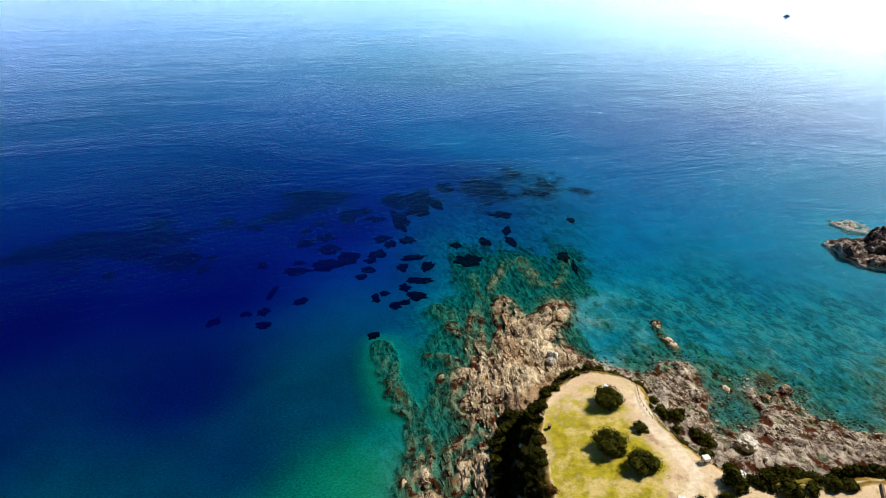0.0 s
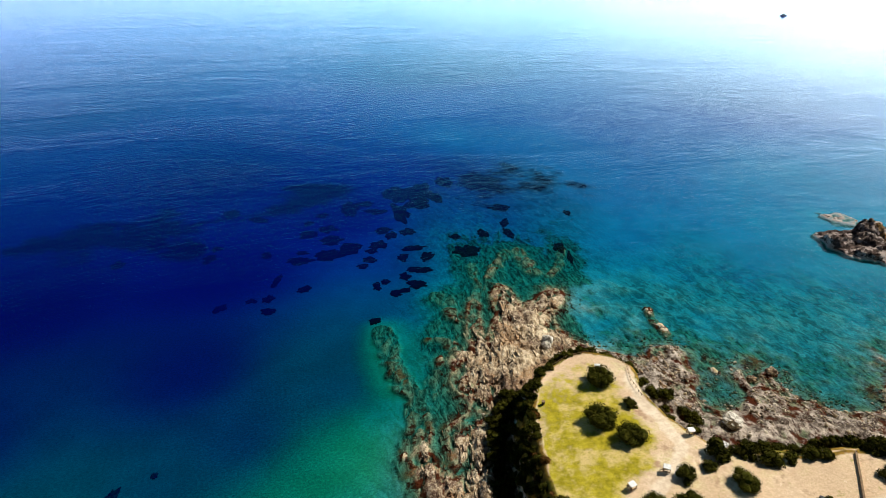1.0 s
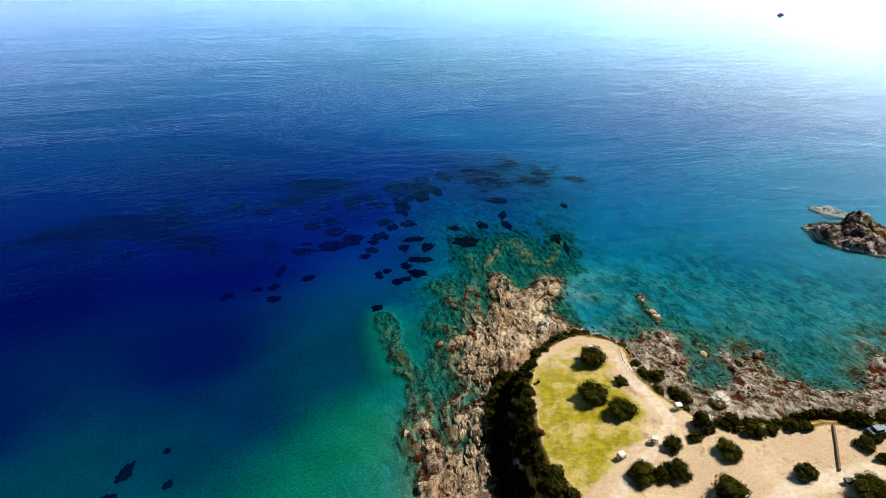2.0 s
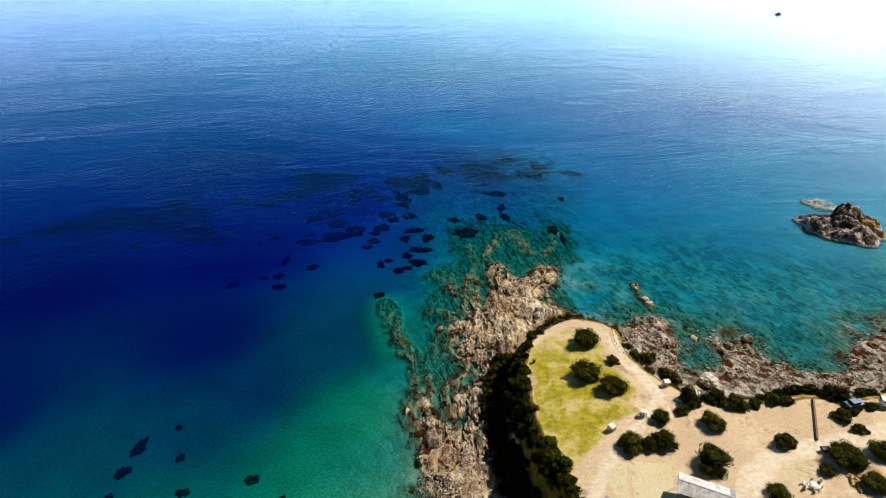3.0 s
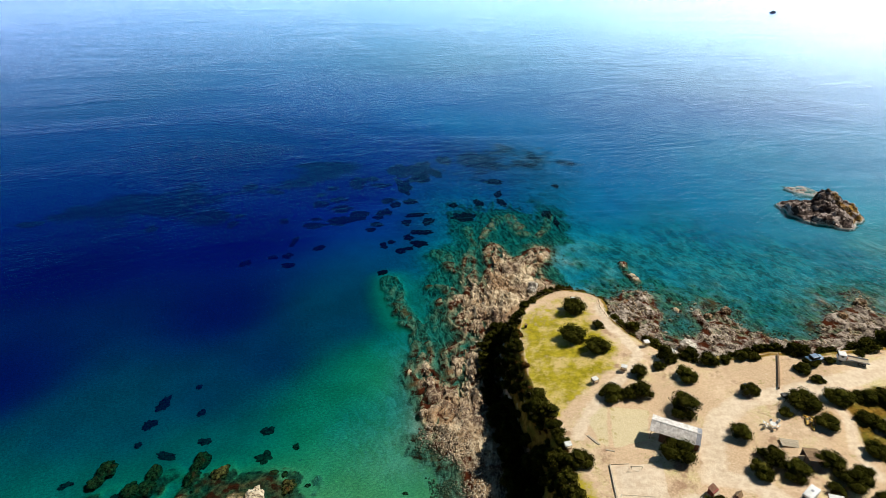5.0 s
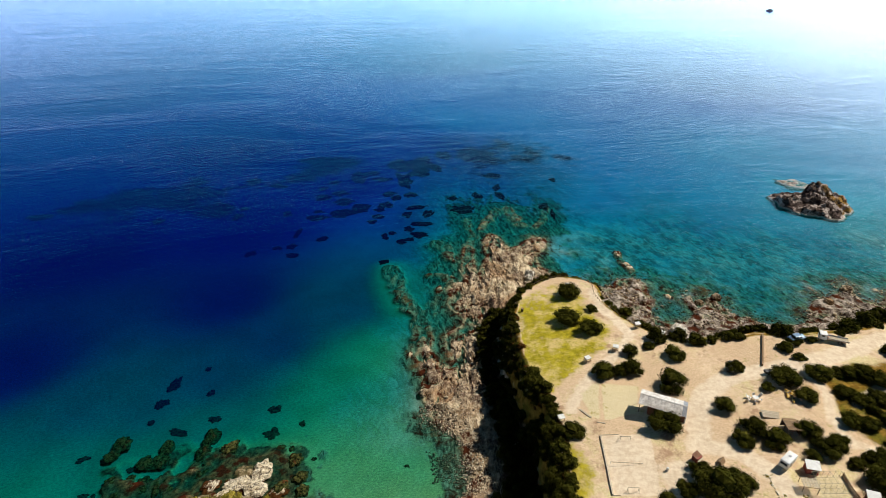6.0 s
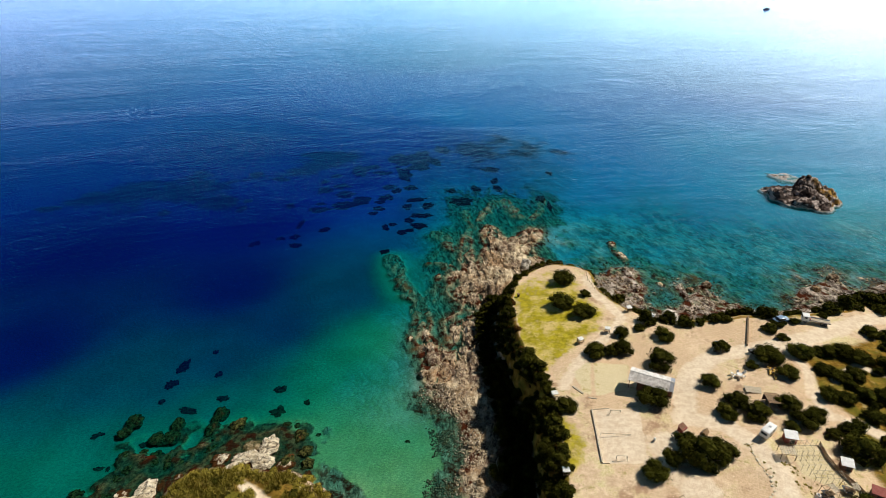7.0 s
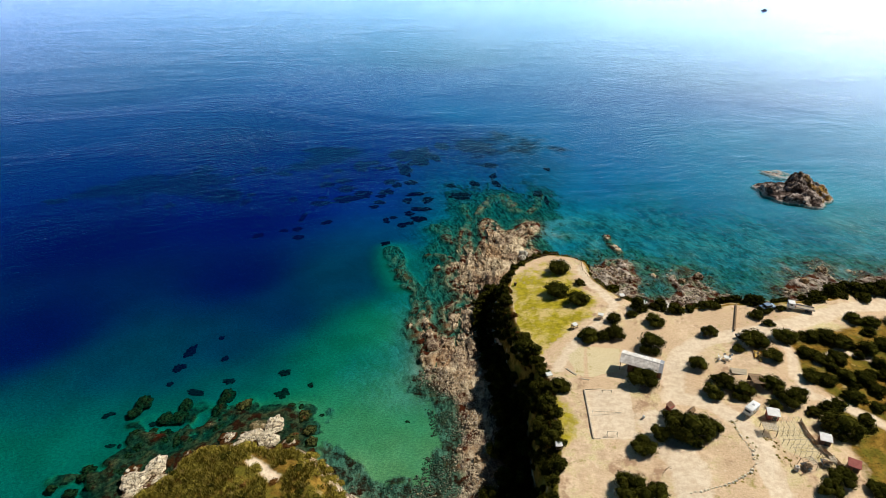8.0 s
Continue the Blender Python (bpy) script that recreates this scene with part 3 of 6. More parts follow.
def terrain(x, y):
    """Height of the ground and the shares of rock, lush grass, track, scrub and seagrass."""
    wx = x + 0.75 * fbm(x, y, 6, 4, 11)
    wy = y + 0.75 * fbm(x, y, 6, 4, 12)
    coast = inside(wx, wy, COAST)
    top_in = inside(x + 0.6 * fbm(x, y, 6, 3, 13), y + 0.6 * fbm(x, y, 6, 3, 14), PLATEAU)
    knoll_in = inside(wx, wy, KNOLL)
    # sea bed from the soundings
    total, depth = 0.0, 0.0
    for sx, sy, sd in BAY_DEPTHS + OPEN_DEPTHS:
        w = 1.0 / ((x - sx) ** 2 + (y - sy) ** 2 + (110.0 if sy < 230 else 500.0)) ** 1.6
        total, depth = total + w, depth + w * sd
    depth = depth / total
    off = np.maximum(-coast, 0)
    reach = 9.0 + 6.0 * smooth(36, 60, x) - 4.0 * smooth(-10, -40, x)
    bed = -depth * (1 - np.exp(-off / reach)) - 0.15 + 0.25 * fbm(x, y, 14, 3, 21)
    # rock shelves and reefs, with the strata running north
    u, v = x * 0.99 - y * 0.14, x * 0.14 + y * 0.99
    beds = ridges(u / 1.0, v / 3.4, 4.2, 4, 31)
    chunks = fbm(x, y, 3.0, 4, 41)
    north = smooth(-10.0, 9.0, inside(wx, wy, REEF_NORTH) + 9 * fbm(x, y, 17, 4, 15)) * smooth(285, 225, y + 14 * fbm(x, y, 20, 3, 17))
    joint, own = blocks(u + 0.8 * chunks, v * 0.45 + 0.8 * fbm(x, y, 4, 2, 44), 4.2, 45)
    slab, step = blocks(x + 1.2 * chunks, y + 1.2 * fbm(x, y, 5, 3, 46), 5.0, 47)
    cleft = 1 - smooth(0.0, 0.22, joint)
    e1, e2 = x * 0.88 + y * 0.47, -x * 0.47 + y * 0.88
    east_beds = ridges(e1 / 1.0 + 0.6 * chunks, e2 / 2.4, 3.6, 4, 51)
    east = smooth(-6.0, 8.0, inside(wx, wy, REEF_EAST))
    shore = smooth(-16, -3, coast + 5 * fbm(x, y, 12, 3, 61))
    lumps = smooth(0.0, 0.3, fbm(x, y, 7, 4, 62)) * shore * smooth(66, 50, y) * smooth(-20, -30, x)
    cobble = smooth(9.0, 3.5, off + 1.5 * chunks) * smooth(70, 62, y) * smooth(-30, -22, x) * smooth(30, 12, x)
    reef_top = -1.6 - 0.11 * np.maximum(off - 2, 0)
    shoal = smooth(-20, 6, inside(wx, wy, REEF_NORTH)) * smooth(330, 210, y)
    bed = bed + shoal * np.maximum(reef_top - 1.3 - bed, 0)
    reef = reef_top + 1.1 * (beds - 0.5) + 0.5 * chunks + 0.9 * (own - 0.5) - 1.0 * cleft
    bed = bed + north * np.maximum(reef - bed, 0)
    ledge = np.zeros(x.shape)
    for line, half, start, end in LEDGES:
        gap, along = line_gap(wx, wy, line)
        here = smooth(half * 1.25, half * 0.6, gap + 0.9 * chunks + 0.9 * fbm(x, y, 8, 3, 34))
        foot = smooth(half + 8, half, gap)
        crest = start + (end - start) * along
        bed = bed + foot * np.maximum(crest - 2.4 - bed, 0)
        bed = bed + here * np.maximum(np.minimum(crest + 1.0 * (beds - 0.5) + 0.45 * chunks + 0.5 * (own - 0.5) - 1.0 * cleft, crest + 0.4) - bed, 0)
        ledge = np.maximum(ledge, here)
    bed = bed + east * (0.8 * (east_beds - 0.45) + 0.45 * chunks + 0.5 * fbm(x, y, 7, 3, 52)) * smooth(0, 6, off)
    bed = bed + lumps * np.maximum(-0.8 + 0.9 * chunks + 0.9 * (step - 0.5) - bed, 0)
    bed = bed + cobble * np.maximum(-0.25 - 0.12 * off + 0.25 * chunks - bed, 0)
    for area in (ISLET, ISLET_LEDGE):
        away = -inside(x, y, area)
        bed = bed + smooth(45, 0, away) * np.maximum(-2.4 - 0.11 * np.maximum(away, 0) + 0.5 * chunks - bed, 0)
    inn = np.maximum(coast, 0)
    worn = smooth(14, 4, inn) * smooth(30, 10, x) * smooth(50, 66, y)
    west = smooth(-20, -30, x)
    tilt = (1 - west) * (1.0 * (own - 0.5) - 0.75 * cleft) + west * (0.5 * (step - 0.5) - 1.2 * (1 - smooth(0.0, 0.2, slab)) - 0.9 * (1 - np.exp(-inn / 8.0)))
    stone = 0.08 + 2.2 * (1 - np.exp(-inn / 7.5)) + ((0.9 + 0.6 * worn - 0.6 * west) * (beds - 0.5) + (0.55 - 0.2 * west) * chunks - 0.4 * worn + tilt) * smooth(0, 1.5, inn) * (1 - 0.75 * cobble)
    stone = stone + west * (-0.45 + 0.9 * (1 - np.exp(-inn / 9.0)) + (0.6 * chunks + 0.5 * (step - 0.5) - 0.6 * (1 - smooth(0.0, 0.2, slab))) * smooth(0, 1.5, inn) - stone)
    low_east = smooth(38, 50, x)
    stone = stone + low_east * (0.25 + 0.9 * (1 - np.exp(-inn / 9.0)) + (0.55 * (beds - 0.5) + 0.6 * chunks + 0.5 * (step - 0.5)) * smooth(0, 1.5, inn) - stone)
    cliff_run = 5.0 + 11.0 * smooth(56, 70, x)
    crest = plateau_top(x, y) + 0.25 * fbm(x, y, 12, 3, 71)
    climb = smooth(0, 1, np.clip(1 + (top_in - 0.5) / cliff_run, 0, 1))
    climb = np.clip(climb + 0.12 * fbm(x, y, 5, 4, 72) * climb * (1 - climb) * 4, 0, 1)
    land = stone + (crest - stone) * climb
    mound = smooth(-5.0, 4.0, knoll_in)
    land = np.maximum(land, stone + (5.2 + 0.6 * fbm(x, y, 7, 4, 73) - stone) * mound)
    dry = smooth(-0.6, 0.6, coast)
    z = bed + (land - bed) * dry
    rock = np.maximum.reduce([0.9 * north * smooth(-7.0, -3.5, z + 1.5 * fbm(x, y, 9, 4, 35)), ledge, cobble, 0.30 * east * smooth(0.4, 0.8, east_beds + 0.35 * fbm(x, y, 4, 4, 53)), lumps, 0.6 * smooth(42, 56, x) * smooth(26, 4, off + 8 * fbm(x, y, 10, 3, 54)), dry * (1 - np.maximum(smooth(0.75, 1, climb), mound))])
    rock = np.maximum(rock, 0.9 * west * smooth(-7, -1.5, coast + 3 * chunks) * smooth(60, 54, y) * (1 - mound))
    rock = np.where(z > 0.2, dry * (1 - np.maximum(smooth(0.8, 1.0, climb), mound)), rock)
    # what grows on the headland
    lush = np.maximum(smooth(-3, 3, inside(x, y, LAWN)) * 0.9 * (1 - 0.45 * smooth(80, 104, y)) * (1 - 0.25 * smooth(0.1, 0.6, fbm(x, y, 11, 3, 83))), 0.12 * mound * smooth(-0.2, 0.4, fbm(x, y, 5, 3, 81)))
    lush = lush * np.where(x > 5, smooth(0.2, 1.6, top_in), 1.0)
    track = np.zeros(x.shape)
    for line, half in TRACKS:
        track = np.maximum(track, smooth(half + 2.2, half - 1.6, line_gap(x, y, line)[0]))
    track = np.maximum(track, smooth(-0.8, 0.4, inside(x, y, PITCH)))
    scrub = smooth(-4, 4, inside(x, y, SCRUB)) * (1 - track)
    scrub = np.maximum(scrub, 0.95 * mound * (1 - lush))
    scrub = np.maximum(scrub, smooth(1.5, 0.0, np.abs(top_in - 0.3)) * 0.8)
    steep = smooth(0.08, 0.3, climb) * smooth(1.0, 0.97, climb)
    scrub, rock = np.maximum(scrub, steep), rock * (1 - steep)
    mx, my = x + 7 * fbm(x, y, 26, 4, 91), y + 7 * fbm(x, y, 26, 4, 92)
    meadow = np.maximum(0.85 * smooth(-12, 8, inside(mx, my, MEADOW_WEST)), 0.85 * smooth(-14, 9, inside(mx, my, MEADOW_FAR)))
    meadow = np.maximum(meadow, 0.5 * smooth(-16, 10, inside(mx, my, MEADOW_NORTH)))
    straw = np.maximum(smooth(-0.6, 0.6, inside(x, y, STUBBLE_A)), smooth(-0.6, 0.6, inside(x, y, STUBBLE_B)))
    straw = np.maximum(straw, 0.8 * smooth(-1.0, 1.0, inside(x, y, GARDEN)))
    stony = np.clip(smooth(44, 66, x + 6 * fbm(x, y, 14, 3, 96)) * smooth(225, 150, y + 0.15 * (x - 60) + 14 * fbm(x, y, 25, 4, 97)), 0, 1)
    stony = np.maximum(stony, 0.75 * smooth(-22, 4, inside(wx, wy, REEF_NORTH) + 8 * fbm(x, y, 22, 4, 98)))
    warm = smooth(30, 0, x) * smooth(195, 120, y)
    dark = smooth(39, 47, x)
    z = np.where(z < 0, 0.5 - np.sqrt(np.maximum(-z, 0) + 0.25), z)  # the bed as it looks from above the water, lifted by refraction
    weed = 0.9 * smooth(-24, -32, x)
    return z, dict(warm=warm, weed=weed, stony=stony, straw=straw, dark=dark, rock=rock, lush=lush, track=track, scrub=scrub, meadow=meadow)


LAWN = [(22, 94), (29, 104), (40, 108), (45, 101), (44, 90), (47, 79), (43, 71.5), (35, 64.5), (28.5, 58), (25, 51), (28, 41), (31, 33), (29, 27), (22, 20), (20, 40), (21, 75)]
SCRUB = [(80, 50), (88, 57), (100, 58), (112, 62), (140, 66), (200, 70), (200, -40), (78, -20), (80, 18), (80, 30), (86, 33), (82, 40)]
MEADOW_WEST = [(-79.9, 223), (-70.7, 234.1), (-57.1, 248.3), (-43.9, 253.6), (-44.5, 237.6), (-63.2, 223)]
MEADOW_FAR = [(-167, 190), (-161.4, 206.4), (-143.9, 217), (-125, 208), (-118.9, 221.1), (-108.3, 229), (-90.5, 220), (-102, 207), (-96, 189), (-112, 194), (-128.3, 187), (-144.5, 187.9)]
MEADOW_NORTH = [(10.6, 264), (20.2, 278.5), (35.8, 281.2), (54.8, 266), (76.8, 257), (66.6, 247), (45.2, 237.6), (35.9, 227.5), (17.5, 230.8), (7.1, 241.1)]
STUBBLE_A = [(32.6, 58.5), (38.2, 58.0), (35.4, 46.2), (33.9, 48.0)]
STUBBLE_B = [(38.6, 58.0), (46.5, 56.0), (43.5, 47.5), (36.3, 45.8)]
GARDEN = [(68.0, 28.0), (73.5, 28.0), (73.6, 21.5), (75.0, 17.0), (70.0, 18.0), (67.0, 20.5)]
PITCH = [(34.5, 41.8), (43.9, 40.7), (41.0, 26.2), (32.8, 26.9)]
TRACKS = [
    ([(140, 74), (120, 68.2), (108.6, 67), (99, 63.3), (91.5, 60.2), (85, 58.7), (74.8, 57.5), (66, 55.8), (58.7, 51), (55, 44), (52, 37)], 2.0),
    ([(52, 37), (59.3, 34), (62.6, 28.4), (63.6, 22), (62.3, 16), (61, 6), (60, -20)], 1.8),
    ([(83.3, 56), (83.9, 49), (80.5, 40), (80.7, 35), (84.6, 32.4), (89, 28.4), (96, 20), (105, 10)], 0.9),
    ([(102, 46), (96, 50), (88, 45)], 0.5),
    ([(46.5, 99), (47, 90), (49.5, 83), (50.5, 76), (46, 69), (40, 63), (33, 56), (30, 50)], 1.0),
    ([(-39.6, 32.8), (-36.7, 31), (-33.4, 28.3)], 0.9),
    ([(46, 30), (48, 18), (46, 8), (50, -10)], 3.0),
]


def axis(low, high, step, far, grow):
    """Even steps in the middle and growing ones out to the horizon."""
    mid = list(np.arange(low, high + step / 2, step))
    s, lo, hi = step, [], []
    a, b = low, high
    while a > -far:
        s *= grow
        a -= s
        lo.append(a)
    s = step
    while b < far:
        s *= grow
        b += s
        hi.append(b)
    return np.array(lo[::-1] + mid + hi)


GX, GY = axis(-100, 188, 0.52, 5000, 1.085), axis(5, 262, 0.52, 5000, 1.085)
XX, YY = np.meshgrid(GX, GY)
ZZ, SHARES = terrain(XX, YY)


def ground_at(x, y):
    """The height of the built ground sheet at a place."""
    i = int(np.clip(np.searchsorted(GX, x) - 1, 0, len(GX) - 2))
    j = int(np.clip(np.searchsorted(GY, y) - 1, 0, len(GY) - 2))
    s, t = (x - GX[i]) / (GX[i + 1] - GX[i]), (y - GY[j]) / (GY[j + 1] - GY[j])
    return float((ZZ[j, i] * (1 - s) + ZZ[j, i + 1] * s) * (1 - t) + (ZZ[j + 1, i] * (1 - s) + ZZ[j + 1, i + 1] * s) * t)


def sheet(name, x, y, z, material, shares=()):
    rows, cols = x.shape
    verts = np.stack([x.ravel(), y.ravel(), z.ravel()], 1)
    k = (np.arange(rows - 1)[:, None] * cols + np.arange(cols - 1)[None, :]).ravel()
    faces = np.stack([k, k + 1, k + 1 + cols, k + cols], 1)
    data = bpy.data.meshes.new(name)
    data.vertices.add(len(verts))
    data.vertices.foreach_set("co", verts.astype(np.float32).ravel())
    data.loops.add(faces.size)
    data.loops.foreach_set("vertex_index", faces.astype(np.int32).ravel())
    data.polygons.add(len(faces))
    data.polygons.foreach_set("loop_start", np.arange(0, faces.size, 4, dtype=np.int32))
    data.update(calc_edges=True)
    data.polygons.foreach_set("use_smooth", np.ones(len(faces), bool))
    for key, value in dict(shares).items():
        data.attributes.new(key, "FLOAT", "POINT").data.foreach_set("value", value.ravel().astype(np.float32))
    data.materials.append(material)
    return new(name, data)


ground = tagged(sheet("ground", XX, YY, ZZ, M_GROUND, SHARES), "pale rocky headland with dry grass, earth tracks and sandy sea bed", "ground", kind="structure")
wx_, wy_ = np.meshgrid(np.linspace(-6000, 6000, 3), np.linspace(-6000, 6000, 3))
water = tagged(sheet("water", wx_, wy_, wx_ * 0, M_WATER), "clear rippled blue and turquoise sea water", "sea", kind="structure")

# ---- tools for things ----
def thing(name, x, y, z, label, category, turn=0.0, group=""):
    ob = new(name)
    ob.empty_display_size = 0.3
    ob.matrix_basis = pose(x, y, z, 0, 0, turn)
    return tagged(ob, label, category, group)


def part(name, bm, material, parent, label="", smooth_faces=False):
    """One mesh object under a thing or under a part."""
    data = bpy.data.meshes.new(name)
    bm.to_mesh(data)
    bm.free()
    data.materials.append(material)
    if smooth_faces:
        data.polygons.foreach_set("use_smooth", np.ones(len(data.polygons), bool))
    ob = new(name, data)
    ob.parent = parent
    return tagged(ob, label)


def box(size, at=(0, 0, 0), turn=(0, 0, 0), bevel=0.0, bm=None):
    """A box whose middle lies at a place; with bm it is joined to that mesh."""
    own = bmesh.new()
    m = pose(*at, *turn) @ Matrix.Diagonal((*size, 1))
    bmesh.ops.create_cube(own, size=1, matrix=m)
    if bevel:
        bmesh.ops.bevel(own, geom=own.edges[:], offset=bevel, segments=2, affect="EDGES", profile=0.6)
    return join(bm, own)


def join(bm, own):
    if bm is None:
        return own
    data = bpy.data.meshes.new("joined")
    own.to_mesh(data)
    own.free()
    bm.from_mesh(data)
    bpy.data.meshes.remove(data)
    return bm


def rod(a, b, ra, rb=None, sides=8, bm=None):
    """A round bar from a to b, tapering from radius ra to rb."""
    a, b = Vector(a), Vector(b)
    own = bmesh.new()
    m = Matrix.Translation((a + b) / 2) @ (b - a).to_track_quat("Z", "Y").to_matrix().to_4x4()
    bmesh.ops.create_cone(own, cap_ends=True, segments=sides, radius1=ra, radius2=ra if rb is None else rb, depth=(b - a).length, matrix=m)
    return join(bm, own)


def mesh_of(name, verts, faces, material, shade=False):
    data = bpy.data.meshes.new(name)
    data.from_pydata(verts, [], faces)
    data.materials.append(material)
    if shade:
        data.polygons.foreach_set("use_smooth", np.ones(len(data.polygons), bool))
    return data


# ---- plants ----
def crown_mesh(name, material, seed, lobes, leaves, flat, spread, leaf):
    """A crown about 1 wide each way round (0, 0, 0.45): lobes thick with small leaves, dark and twiggy within."""
    rng = random.Random(seed)
    bm = bmesh.new()
    centres = []
    for k in range(lobes):
        a, r = 6.283 * (k + rng.random() * 0.7) / lobes, spread * math.sqrt(rng.random()) if k else 0.0
        size = rng.uniform(0.20, 0.48) * (1.0 if k else 1.15)
        centres.append((Vector((r * math.cos(a), r * math.sin(a), 0.38 + flat * (0.24 * rng.uniform(-1, 1) + 0.34 * (1 - r)))), size))
    for c, size in centres:
        own = bmesh.new()
        bmesh.ops.create_icosphere(own, subdivisions=1, radius=size * 0.78)
        for v in own.verts:
            v.co = c + Vector((v.co.x, v.co.y, v.co.z * flat)) * (1 + 0.45 * noise.noise(v.co * 5 + Vector((seed, 0, 0))))
        join(bm, own)
    verts = [tuple(v.co) for v in bm.verts]
    bm.verts.index_update()
    faces = [tuple(v.index for v in f.verts) for f in bm.faces]
    bm.free()
    for _ in range(leaves):
        c, size = rng.choice(centres)
        d = Vector((rng.gauss(0, 1), rng.gauss(0, 1), rng.gauss(0.25, 1))).normalized()
        p = c + Vector((d.x, d.y, d.z * flat)) * size * rng.uniform(0.74, 1.12) * (1 + 0.25 * noise.noise(d * 3 + c * 7))
        u = (d.cross(Vector((rng.gauss(0, 1), rng.gauss(0, 1), rng.gauss(0, 1))))).normalized()
        w = (d + 0.9 * Vector((rng.gauss(0, 1), rng.gauss(0, 1), rng.gauss(0, 1)))).normalized().cross(u).normalized()
        s, k = leaf * rng.uniform(0.55, 1.5), len(verts)
        verts += [tuple(p - u * s), tuple(p + u * s), tuple(p + w * s * 1.15)]
        faces.append((k, k + 1, k + 2))
    return mesh_of(name, verts, faces, material)


def trunk_mesh(seed, stems):
    rng = random.Random(seed)
    bm = bmesh.new()
    for k in range(stems):
        a = 6.283 * (k + rng.random()) / stems
        lean = 0.0 if stems == 1 else 0.22
        fork = Vector((lean * math.cos(a), lean * math.sin(a), 0.3))
        rod((0.05 * math.cos(a), 0.05 * math.sin(a), -0.12), fork, 0.085 if stems == 1 else 0.05, 0.055 if stems == 1 else 0.035, 7, bm)
        for j in range(4):
            b = a + 6.283 * (j + rng.random() * 0.5) / 4
            tip = fork + Vector((0.45 * math.cos(b), 0.45 * math.sin(b), rng.uniform(0.15, 0.45)))
            rod(fork - Vector((0, 0, 0.05)), tip, 0.04, 0.014, 4, bm)
    data = bpy.data.meshes.new("trunk")
    bm.to_mesh(data)
    bm.free()
    data.materials.append(M_BARK)
    return data


def plant(name, label, category, crown, trunk, group):
    ob = thing(name, 0, 0, -200, label, category, group=group)
    for key, data in (("trunk", trunk), ("crown", crown)):
        new(key, data).parent = ob
    return ob


def set_plants(models, places, rng, squash=1.0, drop=0.1, wide=1.1):
    """Sets the given models, used once each first and then copied, on the ground at (x, y, radius)."""
    for x, y, r in places:
        r, x, y = r * wide, x + 0.32 * r, y + 0.58 * r
        k = rng.randrange(len(models))
        model, used = models[k]
        s = r * rng.uniform(0.94, 1.08)
        m = Matrix.Translation((x, y, ground_at(x, y) - drop - 0.1 * s)) @ Matrix.Rotation(rng.uniform(0, 6.28), 4, "Z") @ Matrix.Diagonal((s * rng.uniform(0.92, 1.1), s, s * squash * rng.uniform(0.9, 1.1), 1))
        if used:
            copy_thing(model, m @ Matrix.Diagonal([1 / v for v in model.scale] + [1]))
        else:
            model.matrix_basis = m
            models[k] = (model, True)


def copy_ready(models):
    return [(m, False) for m in models]


plant_rng = random.Random(5)
TREES = [plant("tree", "dark green broad-crowned evergreen tree on the dry headland", "tree",
               crown_mesh("crown", M_LEAF, 20 + k, 12 + k % 5, 4200, 0.78, 0.72, 0.038), trunk_mesh(40 + k, 1 + k % 2), "trees on the headland") for k in range(5)]
CLIFF_BUSHES = [plant("cliff_bush", "dense dark evergreen bush on the shaded cliff", "bush",
                      crown_mesh("crown", M_LEAF, 60 + k, 9, 1300, 0.75, 0.62, 0.075), trunk_mesh(90 + k, 3), "bushes on the cliff") for k in range(4)]
SHRUBS = [plant("shrub", "low dark green evergreen shrub on the slope", "shrub",
                crown_mesh("crown", M_LEAF, 60 + k, 9, 1300, 0.75, 0.62, 0.075), trunk_mesh(80 + k, 3), "shrubs along the headland's edge") for k in range(4)]
OLIVES = [plant("olive_bush", "sunlit olive-green bush on the cove's knoll", "shrub",
                crown_mesh("crown", M_LEAF_OLIVE, 100 + k, 9, 1700, 0.65, 0.65, 0.06), trunk_mesh(120 + k, 3), "bushes on the knoll") for k in range(3)]
RUSTS = [plant("dry_bush", "rusty brown dried bush on the cliff edge", "shrub",
               crown_mesh("crown", M_LEAF_RUST, 140 + k, 7, 900, 0.6, 0.6, 0.09), trunk_mesh(150 + k, 3), "dried bushes on the cliff edge") for k in range(2)]
TREES, SHRUBS, OLIVES, RUSTS, CLIFF_BUSHES = (copy_ready(m) for m in (TREES, SHRUBS, OLIVES, RUSTS, CLIFF_BUSHES))

